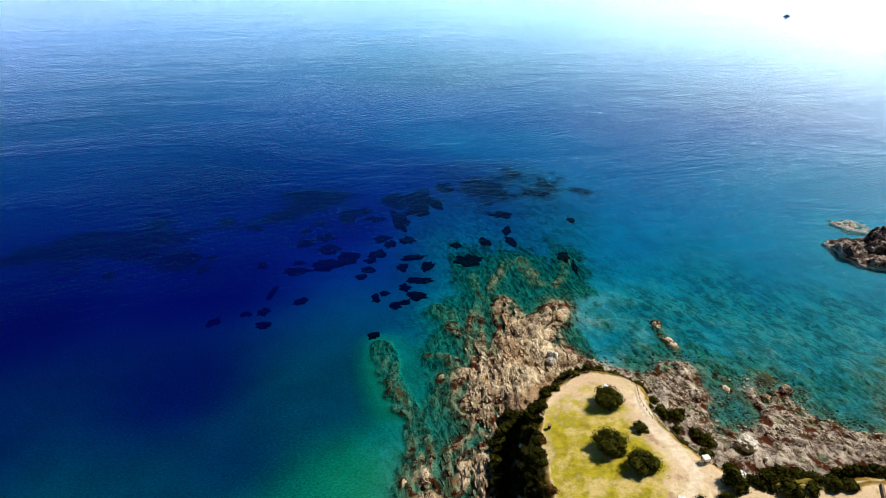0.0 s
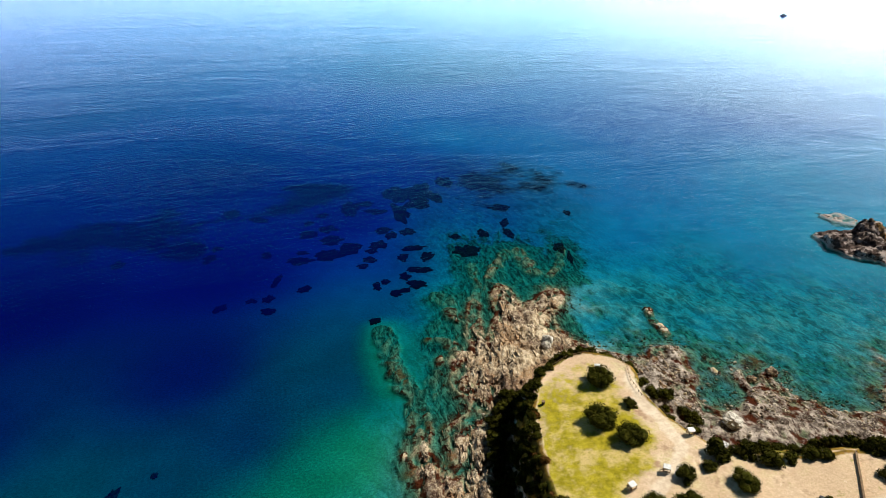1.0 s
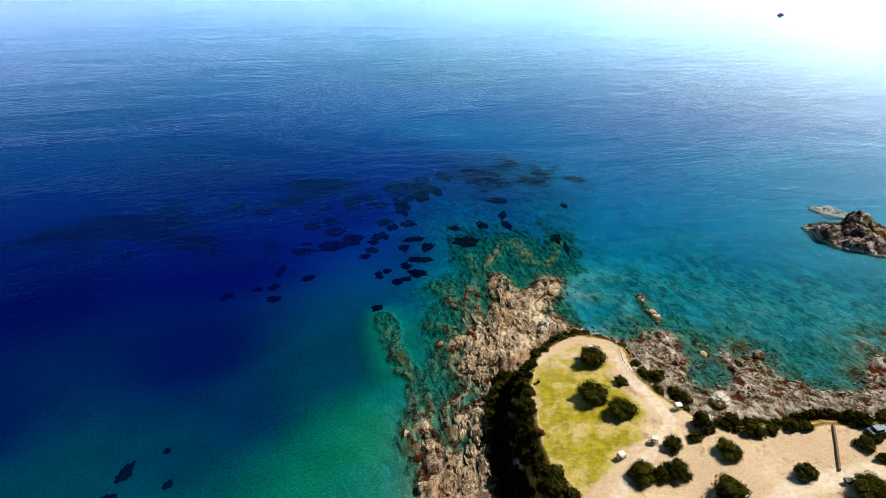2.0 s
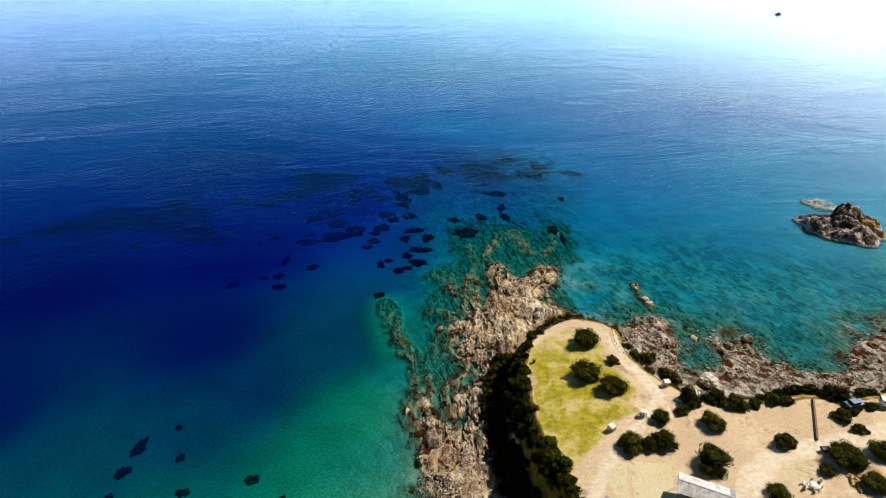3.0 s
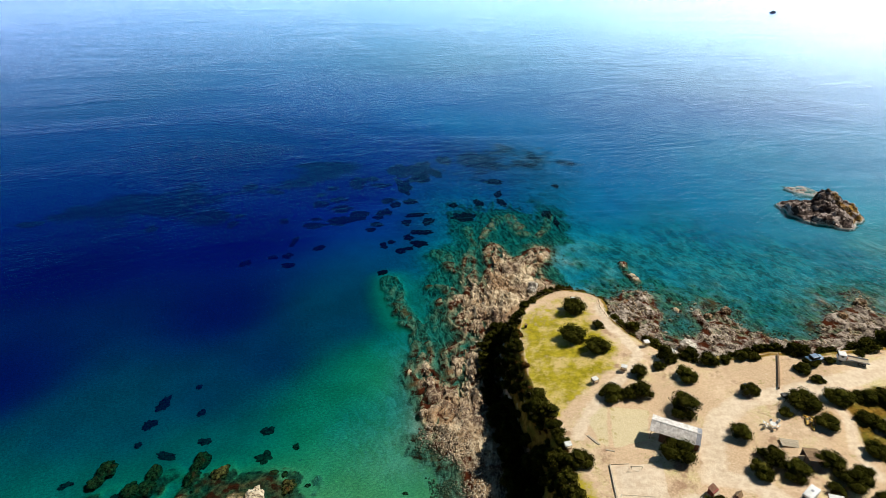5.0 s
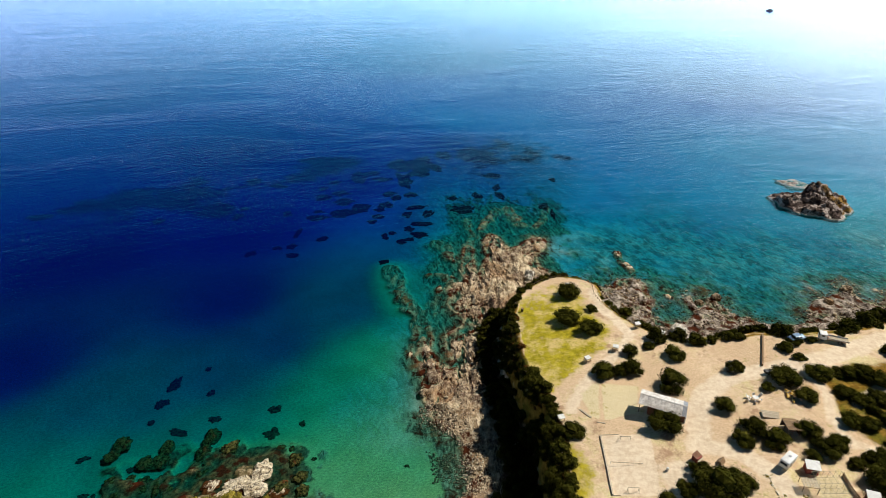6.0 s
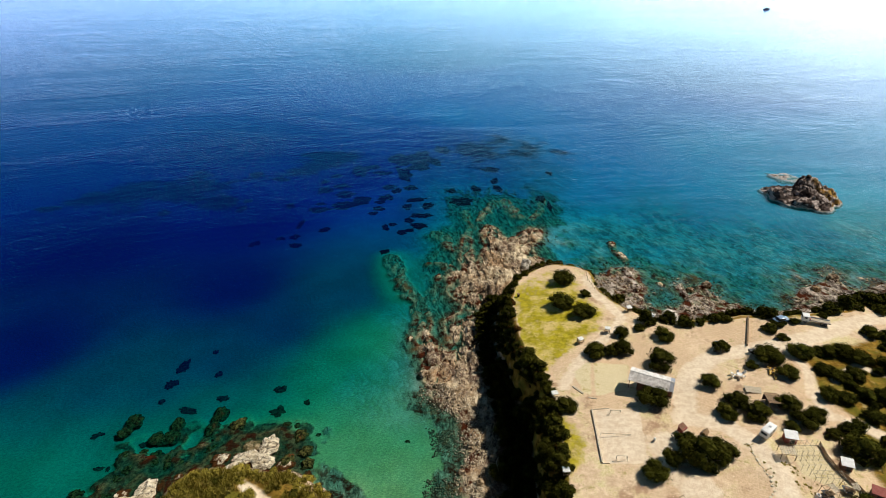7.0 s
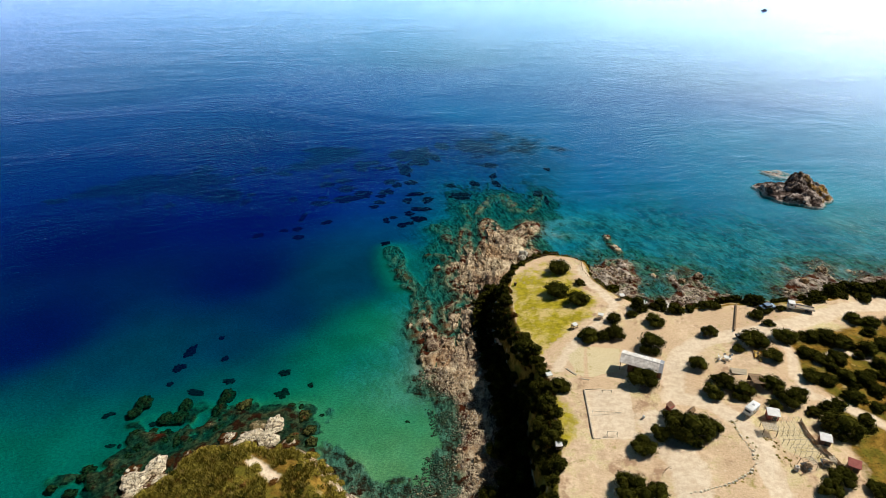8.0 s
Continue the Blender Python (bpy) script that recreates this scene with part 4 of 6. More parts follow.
LAWN_TREES = [(38.2, 96.2, 3.6), (35.1, 82.7, 3.8), (43.6, 88.2, 1.9), (40.3, 77.0, 3.5), (39.0, 59.6, 3.1), (42.9, 60.0, 2.2), (47.5, 67.0, 2.1), (45.9, 60.1, 2.9),
              (57.2, 63.8, 2.9), (52.3, 52.9, 4.0), (46.4, 41.0, 3.9), (68.4, 57.3, 2.4), (60.6, 44.9, 2.6), (27.8, 41.6, 3.0)]
YARD_TREES = [(63.4, 38.0, 3.0), (60.0, 35.5, 2.4), (65.8, 34.3, 3.0), (50.1, 23.7, 4.2), (49.0, 28.0, 2.8), (54.0, 24.3, 3.0), (45.3, 24.6, 2.2), (40.8, 21.7, 2.5),
              (34.6, 11.0, 3.7), (39.6, 10.5, 2.6), (76.3, 51.2, 3.3), (84.2, 52.4, 3.0), (72.2, 50.2, 1.4), (77.9, 45.9, 2.5), (72.5, 36.3, 2.6), (73.9, 31.5, 3.0),
              (77.6, 33.8, 1.9), (70.6, 30.6, 1.8), (79.6, 22.6, 3.8), (81.0, 29.5, 2.0), (73.3, 11.9, 2.7), (69.4, 9.4, 2.3), (78.6, 9.7, 2.0), (85.8, 65.2, 1.7), (89.9, 65.6, 1.2)]
EAST_TREES = [(105.4, 59.8, 2.5), (109.0, 58.7, 2.5), (90.7, 53.0, 2.9), (94.2, 52.2, 3.2), (97.0, 50.0, 2.9), (86.3, 47.2, 2.2), (88.7, 44.4, 2.5), (92.8, 45.1, 2.3),
              (101.4, 47.7, 3.1), (106.0, 49.7, 2.6), (82.8, 38.9, 2.4), (85.6, 37.8, 2.4), (90.6, 38.6, 2.6), (94.3, 37.5, 2.6), (88.4, 32.2, 2.5), (94.7, 34.3, 2.1),
              (101.4, 43.1, 2.2), (77.8, 28.8, 1.8), (92.0, 29.7, 1.8), (87.6, 26.9, 1.6), (116.3, 58.5, 3.4), (108.7, 45.9, 3.2), (99.8, 35.1, 2.9)]
EDGE_SHRUBS = [(55.4, 71.8, 3.0), (52.9, 69.0, 1.9), (59.7, 74.3, 1.8), (61.3, 71.5, 2.7), (64.2, 69.2, 2.5), (68.4, 69.4, 1.8), (72.5, 69.6, 2.4), (75.1, 69.2, 2.0),
               (82.0, 71.8, 2.7), (84.5, 69.9, 2.4), (82.8, 62.7, 2.3), (86.0, 68.8, 2.5), (91.1, 69.3, 2.0), (84.1, 59.4, 1.9), (98.7, 67.8, 1.4), (101.6, 69.3, 3.0),
               (107.6, 71.5, 3.5), (114.2, 73.2, 3.9), (117.5, 72.0, 3.5), (121.3, 72.0, 3.5), (114.5, 69.1, 2.4), (51.2, 83.9, 1.4), (54.0, 84.3, 1.3)]
TIP_SHRUBS = [(31.5, 108.2, 2.9), (28.2, 106.3, 1.6), (36.5, 110.4, 1.8), (41.7, 110.9, 1.9), (44.5, 109.0, 1.7), (47.4, 106.0, 1.9), (49.4, 102.7, 1.1), (48.6, 96.6, 1.2),
              (24.2, 100.1, 1.8), (20.8, 93.6, 2.7), (18.8, 82.4, 2.6), (19.5, 76.3, 2.2), (17.6, 67.7, 2.7), (17.6, 60.3, 2.6)]
CLIFF_TREES = [(19.9, 58.1, 2.7), (21.7, 51.1, 2.9), (23.7, 48.9, 2.2), (20.8, 40.7, 3.0), (17.5, 39.3, 2.9), (20.3, 33.2, 3.2), (23.0, 30.0, 2.9), (24.0, 26.9, 2.4),
               (18.7, 26.1, 3.0), (15.6, 27.6, 2.7), (14.8, 16.7, 2.5), (16.4, 13.1, 2.4), (16.6, 47.6, 2.8), (14.8, 36.3, 2.6), (12.3, 23.7, 2.4)]
set_plants(TREES, LAWN_TREES + YARD_TREES + [(x, y, 0.94 * r) for x, y, r in EAST_TREES], plant_rng, 0.86)
set_plants(SHRUBS, EDGE_SHRUBS + TIP_SHRUBS, plant_rng, 0.9, 0.4)
set_plants(TREES, CLIFF_TREES, plant_rng, 1.0, 0.4, 1.3)
set_plants(OLIVES, [(19.5, 17.8, 2.4), (17.8, 14.8, 2.0), (20.6, 20.4, 1.6)], plant_rng, 0.9, 0.3)


def scattered(count, xs, ys, size, keep, apart=1.2):
    """Loose places (x, y, radius) within a rectangle where keep(x, y) holds."""
    out, tries = [], 0
    while len(out) < count and tries < count * 60:
        tries += 1
        x, y, r = plant_rng.uniform(*xs), plant_rng.uniform(*ys), plant_rng.uniform(*size)
        if keep(x, y) and all((x - a) ** 2 + (y - b) ** 2 > (apart * 0.5 * (r + c)) ** 2 for a, b, c in out):
            out.append((x, y, r))
    return out


def edge(x, y, poly):
    return float(inside(np.array([x]), np.array([y]), poly)[0])


set_plants(CLIFF_BUSHES, scattered(300, (6, 28), (-6, 106), (1.3, 2.5), lambda x, y: -9.0 < edge(x, y, PLATEAU) < (-0.4 if y > 64 else 0.6), 0.72), plant_rng, 0.95, 0.5)
set_plants(TREES, scattered(34, (8, 26), (-4, 62), (2.2, 3.3), lambda x, y: -8.0 < edge(x, y, PLATEAU) < -0.8, 1.2), plant_rng, 1.0, 0.5)
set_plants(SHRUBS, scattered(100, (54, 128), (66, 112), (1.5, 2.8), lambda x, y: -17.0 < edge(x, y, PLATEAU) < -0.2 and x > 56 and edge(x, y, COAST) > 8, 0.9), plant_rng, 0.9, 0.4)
set_plants(SHRUBS, scattered(8, (50, 62), (72, 88), (0.7, 1.3), lambda x, y: -2.5 < edge(x, y, PLATEAU) < -0.2), plant_rng, 0.9, 0.3)
set_plants(SHRUBS, scattered(46, (21, 52), (94, 116), (1.0, 1.8), lambda x, y: -1.2 < edge(x, y, PLATEAU) < 0.35 and (x < 46 or y > 104), 0.66), plant_rng, 0.95, 0.1)
set_plants(SHRUBS, scattered(12, (28, 50), (100, 115), (0.6, 1.2), lambda x, y: -2.5 < edge(x, y, PLATEAU) < -0.2), plant_rng, 0.9, 0.3)
set_plants(RUSTS, scattered(34, (18, 28), (24, 98), (0.7, 1.4), lambda x, y: -1.5 < edge(x, y, PLATEAU) < 0.6), plant_rng, 0.8, 0.3)
set_plants(SHRUBS, scattered(64, (81, 128), (8, 64), (0.8, 2.2), lambda x, y: edge(x, y, SCRUB) > 1 and line_gap(np.array([x]), np.array([y]), TRACKS[2][0])[0][0] > 2), plant_rng, 0.9, 0.2)
def bare(x, y):
    return line_gap(np.array([x]), np.array([y]), [(-39.6, 32.8), (-36.5, 30.6), (-33.4, 28.0), (-32.6, 24.0)])[0][0] < 1.7


set_plants(OLIVES, scattered(215, (-68, -14), (4, 41), (0.8, 2.3), lambda x, y: edge(x, y, KNOLL) > -1.0 and not bare(x, y), 0.8), plant_rng, 0.55, 0.4)
set_plants(SHRUBS, scattered(52, (-64, -16), (4, 37), (0.7, 1.9), lambda x, y: edge(x, y, KNOLL) > 1.0 and not bare(x, y), 1.6), plant_rng, 0.6, 0.4)
set_plants(RUSTS, scattered(26, (-62, -18), (10, 38), (0.6, 1.4), lambda x, y: edge(x, y, KNOLL) > 0.6, 1.4), plant_rng, 0.6, 0.3)


def tall_grass(name, label, places, material, length):
    """Tussocks of long thin blades, as one mesh."""
    rng = random.Random(71)
    verts, faces = [], []
    for x, y in places:
        z = ground_at(x, y) - 0.05
        for _ in range(9):
            a, lean, high = rng.uniform(0, 6.283), rng.uniform(0.15, 0.9), length * rng.uniform(0.5, 1.3)
            w = 0.07 * rng.uniform(0.6, 1.4)
            bx, by = x + rng.gauss(0, 0.18), y + rng.gauss(0, 0.18)
            tx, ty, k = bx + math.cos(a) * lean * high, by + math.sin(a) * lean * high, len(verts)
            sx, sy = -math.sin(a) * w, math.cos(a) * w
            verts += [(bx - sx, by - sy, z), (bx + sx, by + sy, z), (tx + 0.4 * sx, ty + 0.4 * sy, z + high), (tx - 0.4 * sx, ty - 0.4 * sy, z + high)]
            faces.append((k, k + 1, k + 2, k + 3))
    return tagged(new(name, mesh_of(name, verts, faces, material)), label, "grass", kind="stuff")


KNOLL_TUSSOCKS = [(x, y) for x, y in ((plant_rng.uniform(-67, -14), plant_rng.uniform(4, 41)) for _ in range(11000)) if edge(x, y, KNOLL) > -0.8 and not bare(x, y) and fbm(np.array([x]), np.array([y]), 4, 2, 77)[0] > -0.45]
tall_grass("knoll_grass", "long dry yellow-green grass on the cove's knoll", KNOLL_TUSSOCKS, M_LEAF_OLIVE, 0.7)


# weeds along the stones of the yard and in the garden
WEEDS = [plant("weed_tuft", "low yellow-green weeds on bare earth", "weed",
               crown_mesh("crown", M_LEAF_OLIVE, 170 + k, 6, 260, 0.4, 0.8, 0.12), trunk_mesh(180 + k, 2), "weeds in the yard") for k in range(2)]
WEEDS = copy_ready(WEEDS)
for line, count, off in (([(61.4, 28.4), (61.2, 22.4), (61.5, 19.0), (60.4, 16.6), (58.2, 14.9), (55.8, 13.6), (49.5, 11.8)], 34, 0.7), ([(66.4, 21.5), (65.6, 18.0), (67.6, 16.4)], 22, 1.1), ([(65.0, 23.5), (66.0, 22.0)], 8, 0.6)):
    spots = []
    for _ in range(count):
        k = plant_rng.randrange(len(line) - 1)
        s, (ax, ay), (bx, by) = plant_rng.random(), line[k], line[k + 1]
        spots.append((ax + (bx - ax) * s + plant_rng.gauss(0, 0.5) * off, ay + (by - ay) * s + plant_rng.gauss(0, 0.5) * off, plant_rng.uniform(0.15, 0.38)))
    set_plants(WEEDS, spots, plant_rng, 0.5, 0.03)
# ---- rocks, reefs and seagrass ----
def stone_verts(seed, squash=0.75, fine=1):
    """A knobbly stone of radius 1."""
    bm = bmesh.new()
    bmesh.ops.create_icosphere(bm, subdivisions=fine, radius=1)
    shift = Vector((seed * 3.1, seed * 1.7, 0))
    for v in bm.verts:
        d = v.co.normalized()
        cut = 1 + 0.35 * noise.noise(d * 1.3 + shift) + 0.22 * noise.cell(d * 2.1 + shift)
        v.co = Vector((d.x, d.y * 0.85, d.z * squash)) * cut
    bm.verts.index_update()
    verts, faces = np.array([v.co[:] for v in bm.verts]), np.array([[v.index for v in f.verts] for f in bm.faces])
    bm.free()
    return verts, faces


STONES = [stone_verts(k) for k in range(6)]


def rubble(name, label, places, rng, material=None):
    """Loose stones that nobody could count, as one mesh."""
    vs, fs, base = [], [], 0
    for x, y, r in places:
        v, f = STONES[rng.randrange(6)]
        a = rng.uniform(0, 6.28)
        c, s = math.cos(a), math.sin(a)
        turned = np.stack([v[:, 0] * c - v[:, 1] * s, v[:, 0] * s + v[:, 1] * c, v[:, 2] * rng.uniform(0.7, 1.2)], 1) * r
        vs.append(turned + np.array([x, y, ground_at(x, y) + 0.15 * r]))
        fs.append(f + base)
        base += len(v)
    data = bpy.data.meshes.new(name)
    data.from_pydata(np.concatenate(vs).tolist(), [], np.concatenate(fs).tolist())
    data.materials.append(material or M_ROCK)
    return tagged(new(name, data), label, "stones", kind="stuff")


def make_sunk():
    n = Nodes("sunken_stone")
    col = n.mix(n.island(), (0.20, 0.235, 0.17), (0.42, 0.44, 0.33))
    col = n.mix(n.step(n.noise(1.5, 4), 0.5, 0.7), col, (0.14, 0.17, 0.12))
    return n.finish(n.in_water(col), 0.95, n.bump(n.noise(3.0, 5, 0.7), 0.1), spec=0.0)


M_SUNK = make_sunk()
rock_rng = random.Random(9)


def strewn(count, xs, ys, size, low, high):
    """Places for stones whose distance from the waterline (inland positive) lies between low and high."""
    n = count * 12
    x = np.array([rock_rng.uniform(*xs) for _ in range(n)])
    y = np.array([rock_rng.uniform(*ys) for _ in range(n)])
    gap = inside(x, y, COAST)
    bunch = fbm(x, y, 7, 3, 95)
    ok = np.nonzero((gap > low) & (gap < high) & (bunch > -0.25))[0][:count]
    return [(float(x[k]), float(y[k]), size[0] + (size[1] - size[0]) * rock_rng.random() ** 3) for k in ok]


rubble("cobbles", "pale and grey cobbles along the cove's shore", strewn(4200, (-4, 20), (26, 68), (0.07, 0.36), -8, 5) + strewn(900, (-28, 8), (24, 36), (0.07, 0.3), -5, 4), rock_rng, M_COBBLE)
rubble("shore_rubble", "broken pale rock strewn over the shelf", strewn(800, (-6, 48), (58, 160), (0.10, 0.5), 1.2, 12), rock_rng, M_COBBLE)
rubble("east_rubble", "dark and pale broken rock along the eastern shore", strewn(1900, (40, 165), (90, 135), (0.10, 0.6), -5, 10), rock_rng, M_COBBLE)
def slab_verts(seed):
    """An angular block of bedded rock about 2 long, 0.8 wide and 0.9 high, with broken corners."""
    rng = random.Random(seed)
    bm = bmesh.new()
    bmesh.ops.create_cube(bm, size=1)
    bmesh.ops.subdivide_edges(bm, edges=bm.edges[:], cuts=1, use_grid_fill=True)
    for v in bm.verts:
        v.co = Vector((v.co.x * 0.8 * rng.uniform(0.7, 1.25), v.co.y * 2.0 * rng.uniform(0.75, 1.2), v.co.z * 0.9 * rng.uniform(0.7, 1.25))) + Vector((0.25 * v.co.y, 0, 0.12 * rng.uniform(-1, 1)))
    bm.verts.index_update()
    verts, faces = np.array([v.co[:] for v in bm.verts]), np.array([[v.index for v in f.verts] for f in bm.faces])
    bm.free()
    return verts, faces


SLABS = [slab_verts(k) for k in range(8)]


def bedding(name, label, places, rng, lean):
    """Upturned edges of bedded rock, all running the same way, as one mesh."""
    vs, fs, base = [], [], 0
    for x, y, r in places:
        v, f = SLABS[rng.randrange(8)]
        m = np.array((Matrix.Rotation(lean + rng.gauss(0, 0.16), 3, "Z") @ Matrix.Rotation(rng.gauss(0.35, 0.2), 3, "Y") @ Matrix.Rotation(rng.gauss(0, 0.12), 3, "X")))
        shape = v * np.array([rng.uniform(0.5, 1.3), rng.uniform(0.8, 2.2), rng.uniform(0.35, 0.7)]) * r
        vs.append(shape @ m.T + np.array([x, y, ground_at(x, y) - 0.08 * r]))
        fs.append(f + base)
        base += len(v)
    data = bpy.data.meshes.new(name)
    data.from_pydata(np.concatenate(vs).tolist(), [], np.concatenate(fs).tolist())
    data.materials.append(M_ROCK)
    return tagged(new(name, data), label, "rock", kind="stuff")


bedding("rock_ribs", "upturned ribs of pale bedded rock on the spit", strewn(1500, (-6, 46), (70, 164), (0.22, 1.0), 1.6, 16), rock_rng, 0.22)
bedding("reef_ribs", "weed-grown ribs of rock awash beside the spit", strewn(500, (-4, 46), (78, 172), (0.22, 0.8), -3, 0.3), rock_rng, 0.22)
bedding("shore_ribs", "broken ribs of dark rock on the eastern shore", strewn(500, (56, 165), (98, 130), (0.2, 0.8), -1, 9), rock_rng, 0.6)
rubble("reef_rubble", "weed-grown rock debris on the sea bed", strewn(900, (36, 165), (100, 165), (0.12, 0.45), -7, -0.5), rock_rng, M_SUNK)


def boulder(name, x, y, r, seed, label, category, material, up=0.25, squash=0.8, group="", turn=0.0, stretch=1.0):
    bm = bmesh.new()
    bmesh.ops.create_icosphere(bm, subdivisions=4, radius=1)
    shift = Vector((seed * 5.3, -seed * 2.1, seed))
    for v in bm.verts:
        d = v.co.normalized()
        cut = 1 + 0.4 * noise.noise(d * 1.4 + shift) + 0.25 * noise.noise(d * 3.3 + shift) + 0.12 * noise.noise(d * 8 + shift)
        v.co = Vector((d.x * stretch, d.y, d.z * squash)) * cut * r
    data = bpy.data.meshes.new(name)
    bm.to_mesh(data)
    bm.free()
    data.materials.append(material)
    ob = new(name, data)
    ob.matrix_basis = pose(x, y, ground_at(x, y) + up * r, 0, 0, turn)
    return tagged(ob, label, category, group)


M_PALE_ROCK = make_plain("bleached_rock", (0.50, 0.44, 0.36), (0.72, 0.67, 0.58), 1.2, 0.9, 0.1)
boulder("boulder", 33.8, 128.4, 1.5, 3, "bleached white boulder below the headland's tip", "boulder", M_PALE_ROCK, 0.4, 1.0)
boulder("boulder", 33.0, 126.4, 1.2, 4, "bleached white boulder below the headland's tip", "boulder", M_PALE_ROCK, 0.4, 0.8)
boulder("boulder", 74.0, 96.8, 2.2, 5, "bleached white boulder on the eastern shore", "boulder", M_PALE_ROCK, 0.3, 0.7)
for k, (x, y, r) in enumerate([(-2.3, 72, 1.2), (9.2, 47, 0.9), (6.5, 39.5, 0.8), (10.5, 36, 1.0), (-21, 31, 0.7), (-24, 34.5, 0.9), (93.5, 115.5, 1.6), (87, 113, 1.4), (139.5, 119.5, 1.8), (129, 112, 1.5)]):
    boulder("boulder", x, y, r, 10 + k, "pale weathered boulder at the water's edge", "boulder", M_ROCK, 0.25, 0.75, "boulders along the shore")
SUNKEN = [(-74.1, 56.7, 1.9, 2.4), (-75, 53.1, 1.7, 1.6), (-66.5, 51.2, 1.8, 2.1), (-63.2, 51.6, 1.9, 2.4), (-63.0, 55.6, 1.7, 2.4), (-71.7, 46.2, 1.5, 0.9), (-64.4, 44.7, 2, 2.5), (-61.1, 44.7, 1.6, 3.2),
          (-59.4, 45.9, 0.7, 0.9), (-58.1, 43.8, 0.8, 0.7), (-77.5, 35.4, 1.5, 1.4), (-78.1, 33.4, 1.1, 0.9), (-69.2, 41.8, 1.3, 1.4), (-70.7, 39.2, 1.7, 1.6), (-83.1, 30.4, 1.1, 0.9), (-78.4, 29.2, 1.5, 1.2),
          (-71.3, 34.9, 2, 1.6), (-53.8, 59.1, 1.8, 2.9), (-54, 54, 1.9, 3.2), (-52.7, 48.3, 1.7, 2.6), (-74.6, 31.0, 1.3, 1.1), (-67.6, 47.0, 0.9, 0.8), (-36.0, 55.2, 1.0, 0.8), (-33.4, 54.6, 0.7, 1.4)]
for k, (x, y, rx, ry) in enumerate(SUNKEN):
    ob = boulder("reef_rock", x, y, ry, 30 + k, "submerged rock grown with green weed", "rock", M_REEF, 0.2, 0.3, "rocks under the water", 0, rx / ry)
    ob.location.z = -0.42 - 0.34 * ry
for k, (x, y, r) in enumerate([(-31.7, 51.2, 1.5), (-29.7, 46.2, 1.5), (-28.7, 42.8, 1.4), (-47.8, 55.0, 1.7), (-33.4, 43.5, 1.4)]):
    boulder("reef_rock", x, y, r, 60 + k, "rock at the waterline grown with dark red weed", "rock", M_REEF, 0.05, 0.5, "weedy rocks at the waterline", 70, 1.3)

for k, (x, y, r, s, a) in enumerate([(-38.4, 47.3, 2.7, 1.3, 80), (-48.8, 44.1, 2.0, 1.25, 20), (-43.0, 44.2, 2.3, 1.5, 10), (-38.6, 42.6, 2.0, 1.6, -15), (-51.3, 42.0, 0.9, 1.2, 0), (-62.2, 35.0, 2.7, 1.3, 80), (-65.6, 31.4, 2.9, 1.2, 30), (-67.2, 34.4, 1.8, 1.3, 60), (-64.4, 28.4, 2.0, 1.4, 20),
                                     (-60.6, 32.4, 1.8, 1.2, 40), (-59.8, 37.0, 1.4, 1.5, 90), (-56.6, 39.2, 1.0, 1.3, 0), (-27.8, 39.6, 0.9, 1.7, 110), (-33.7, 42.5, 2.1, 1.2, 0), (-45.6, 41.4, 1.2, 1.6, 30)]):
    boulder("slab", x, y, 0.84 * r, 80 + k, "bleached cream rock slab among weedy rocks", "rock slab", M_SLAB, 0.16, 0.34, "bleached slabs by the knoll", a, s)


CRAGS = [(173, 195, 4.6, 6), (166.5, 189, 3.8, 4.5), (177.5, 188, 3.0, 5.5), (180, 183, 2.0, 4), (171, 186, 2.6, 5), (157, 190, 2.4, 6), (163, 180, 1.6, 5), (170, 181, 2.2, 5)]


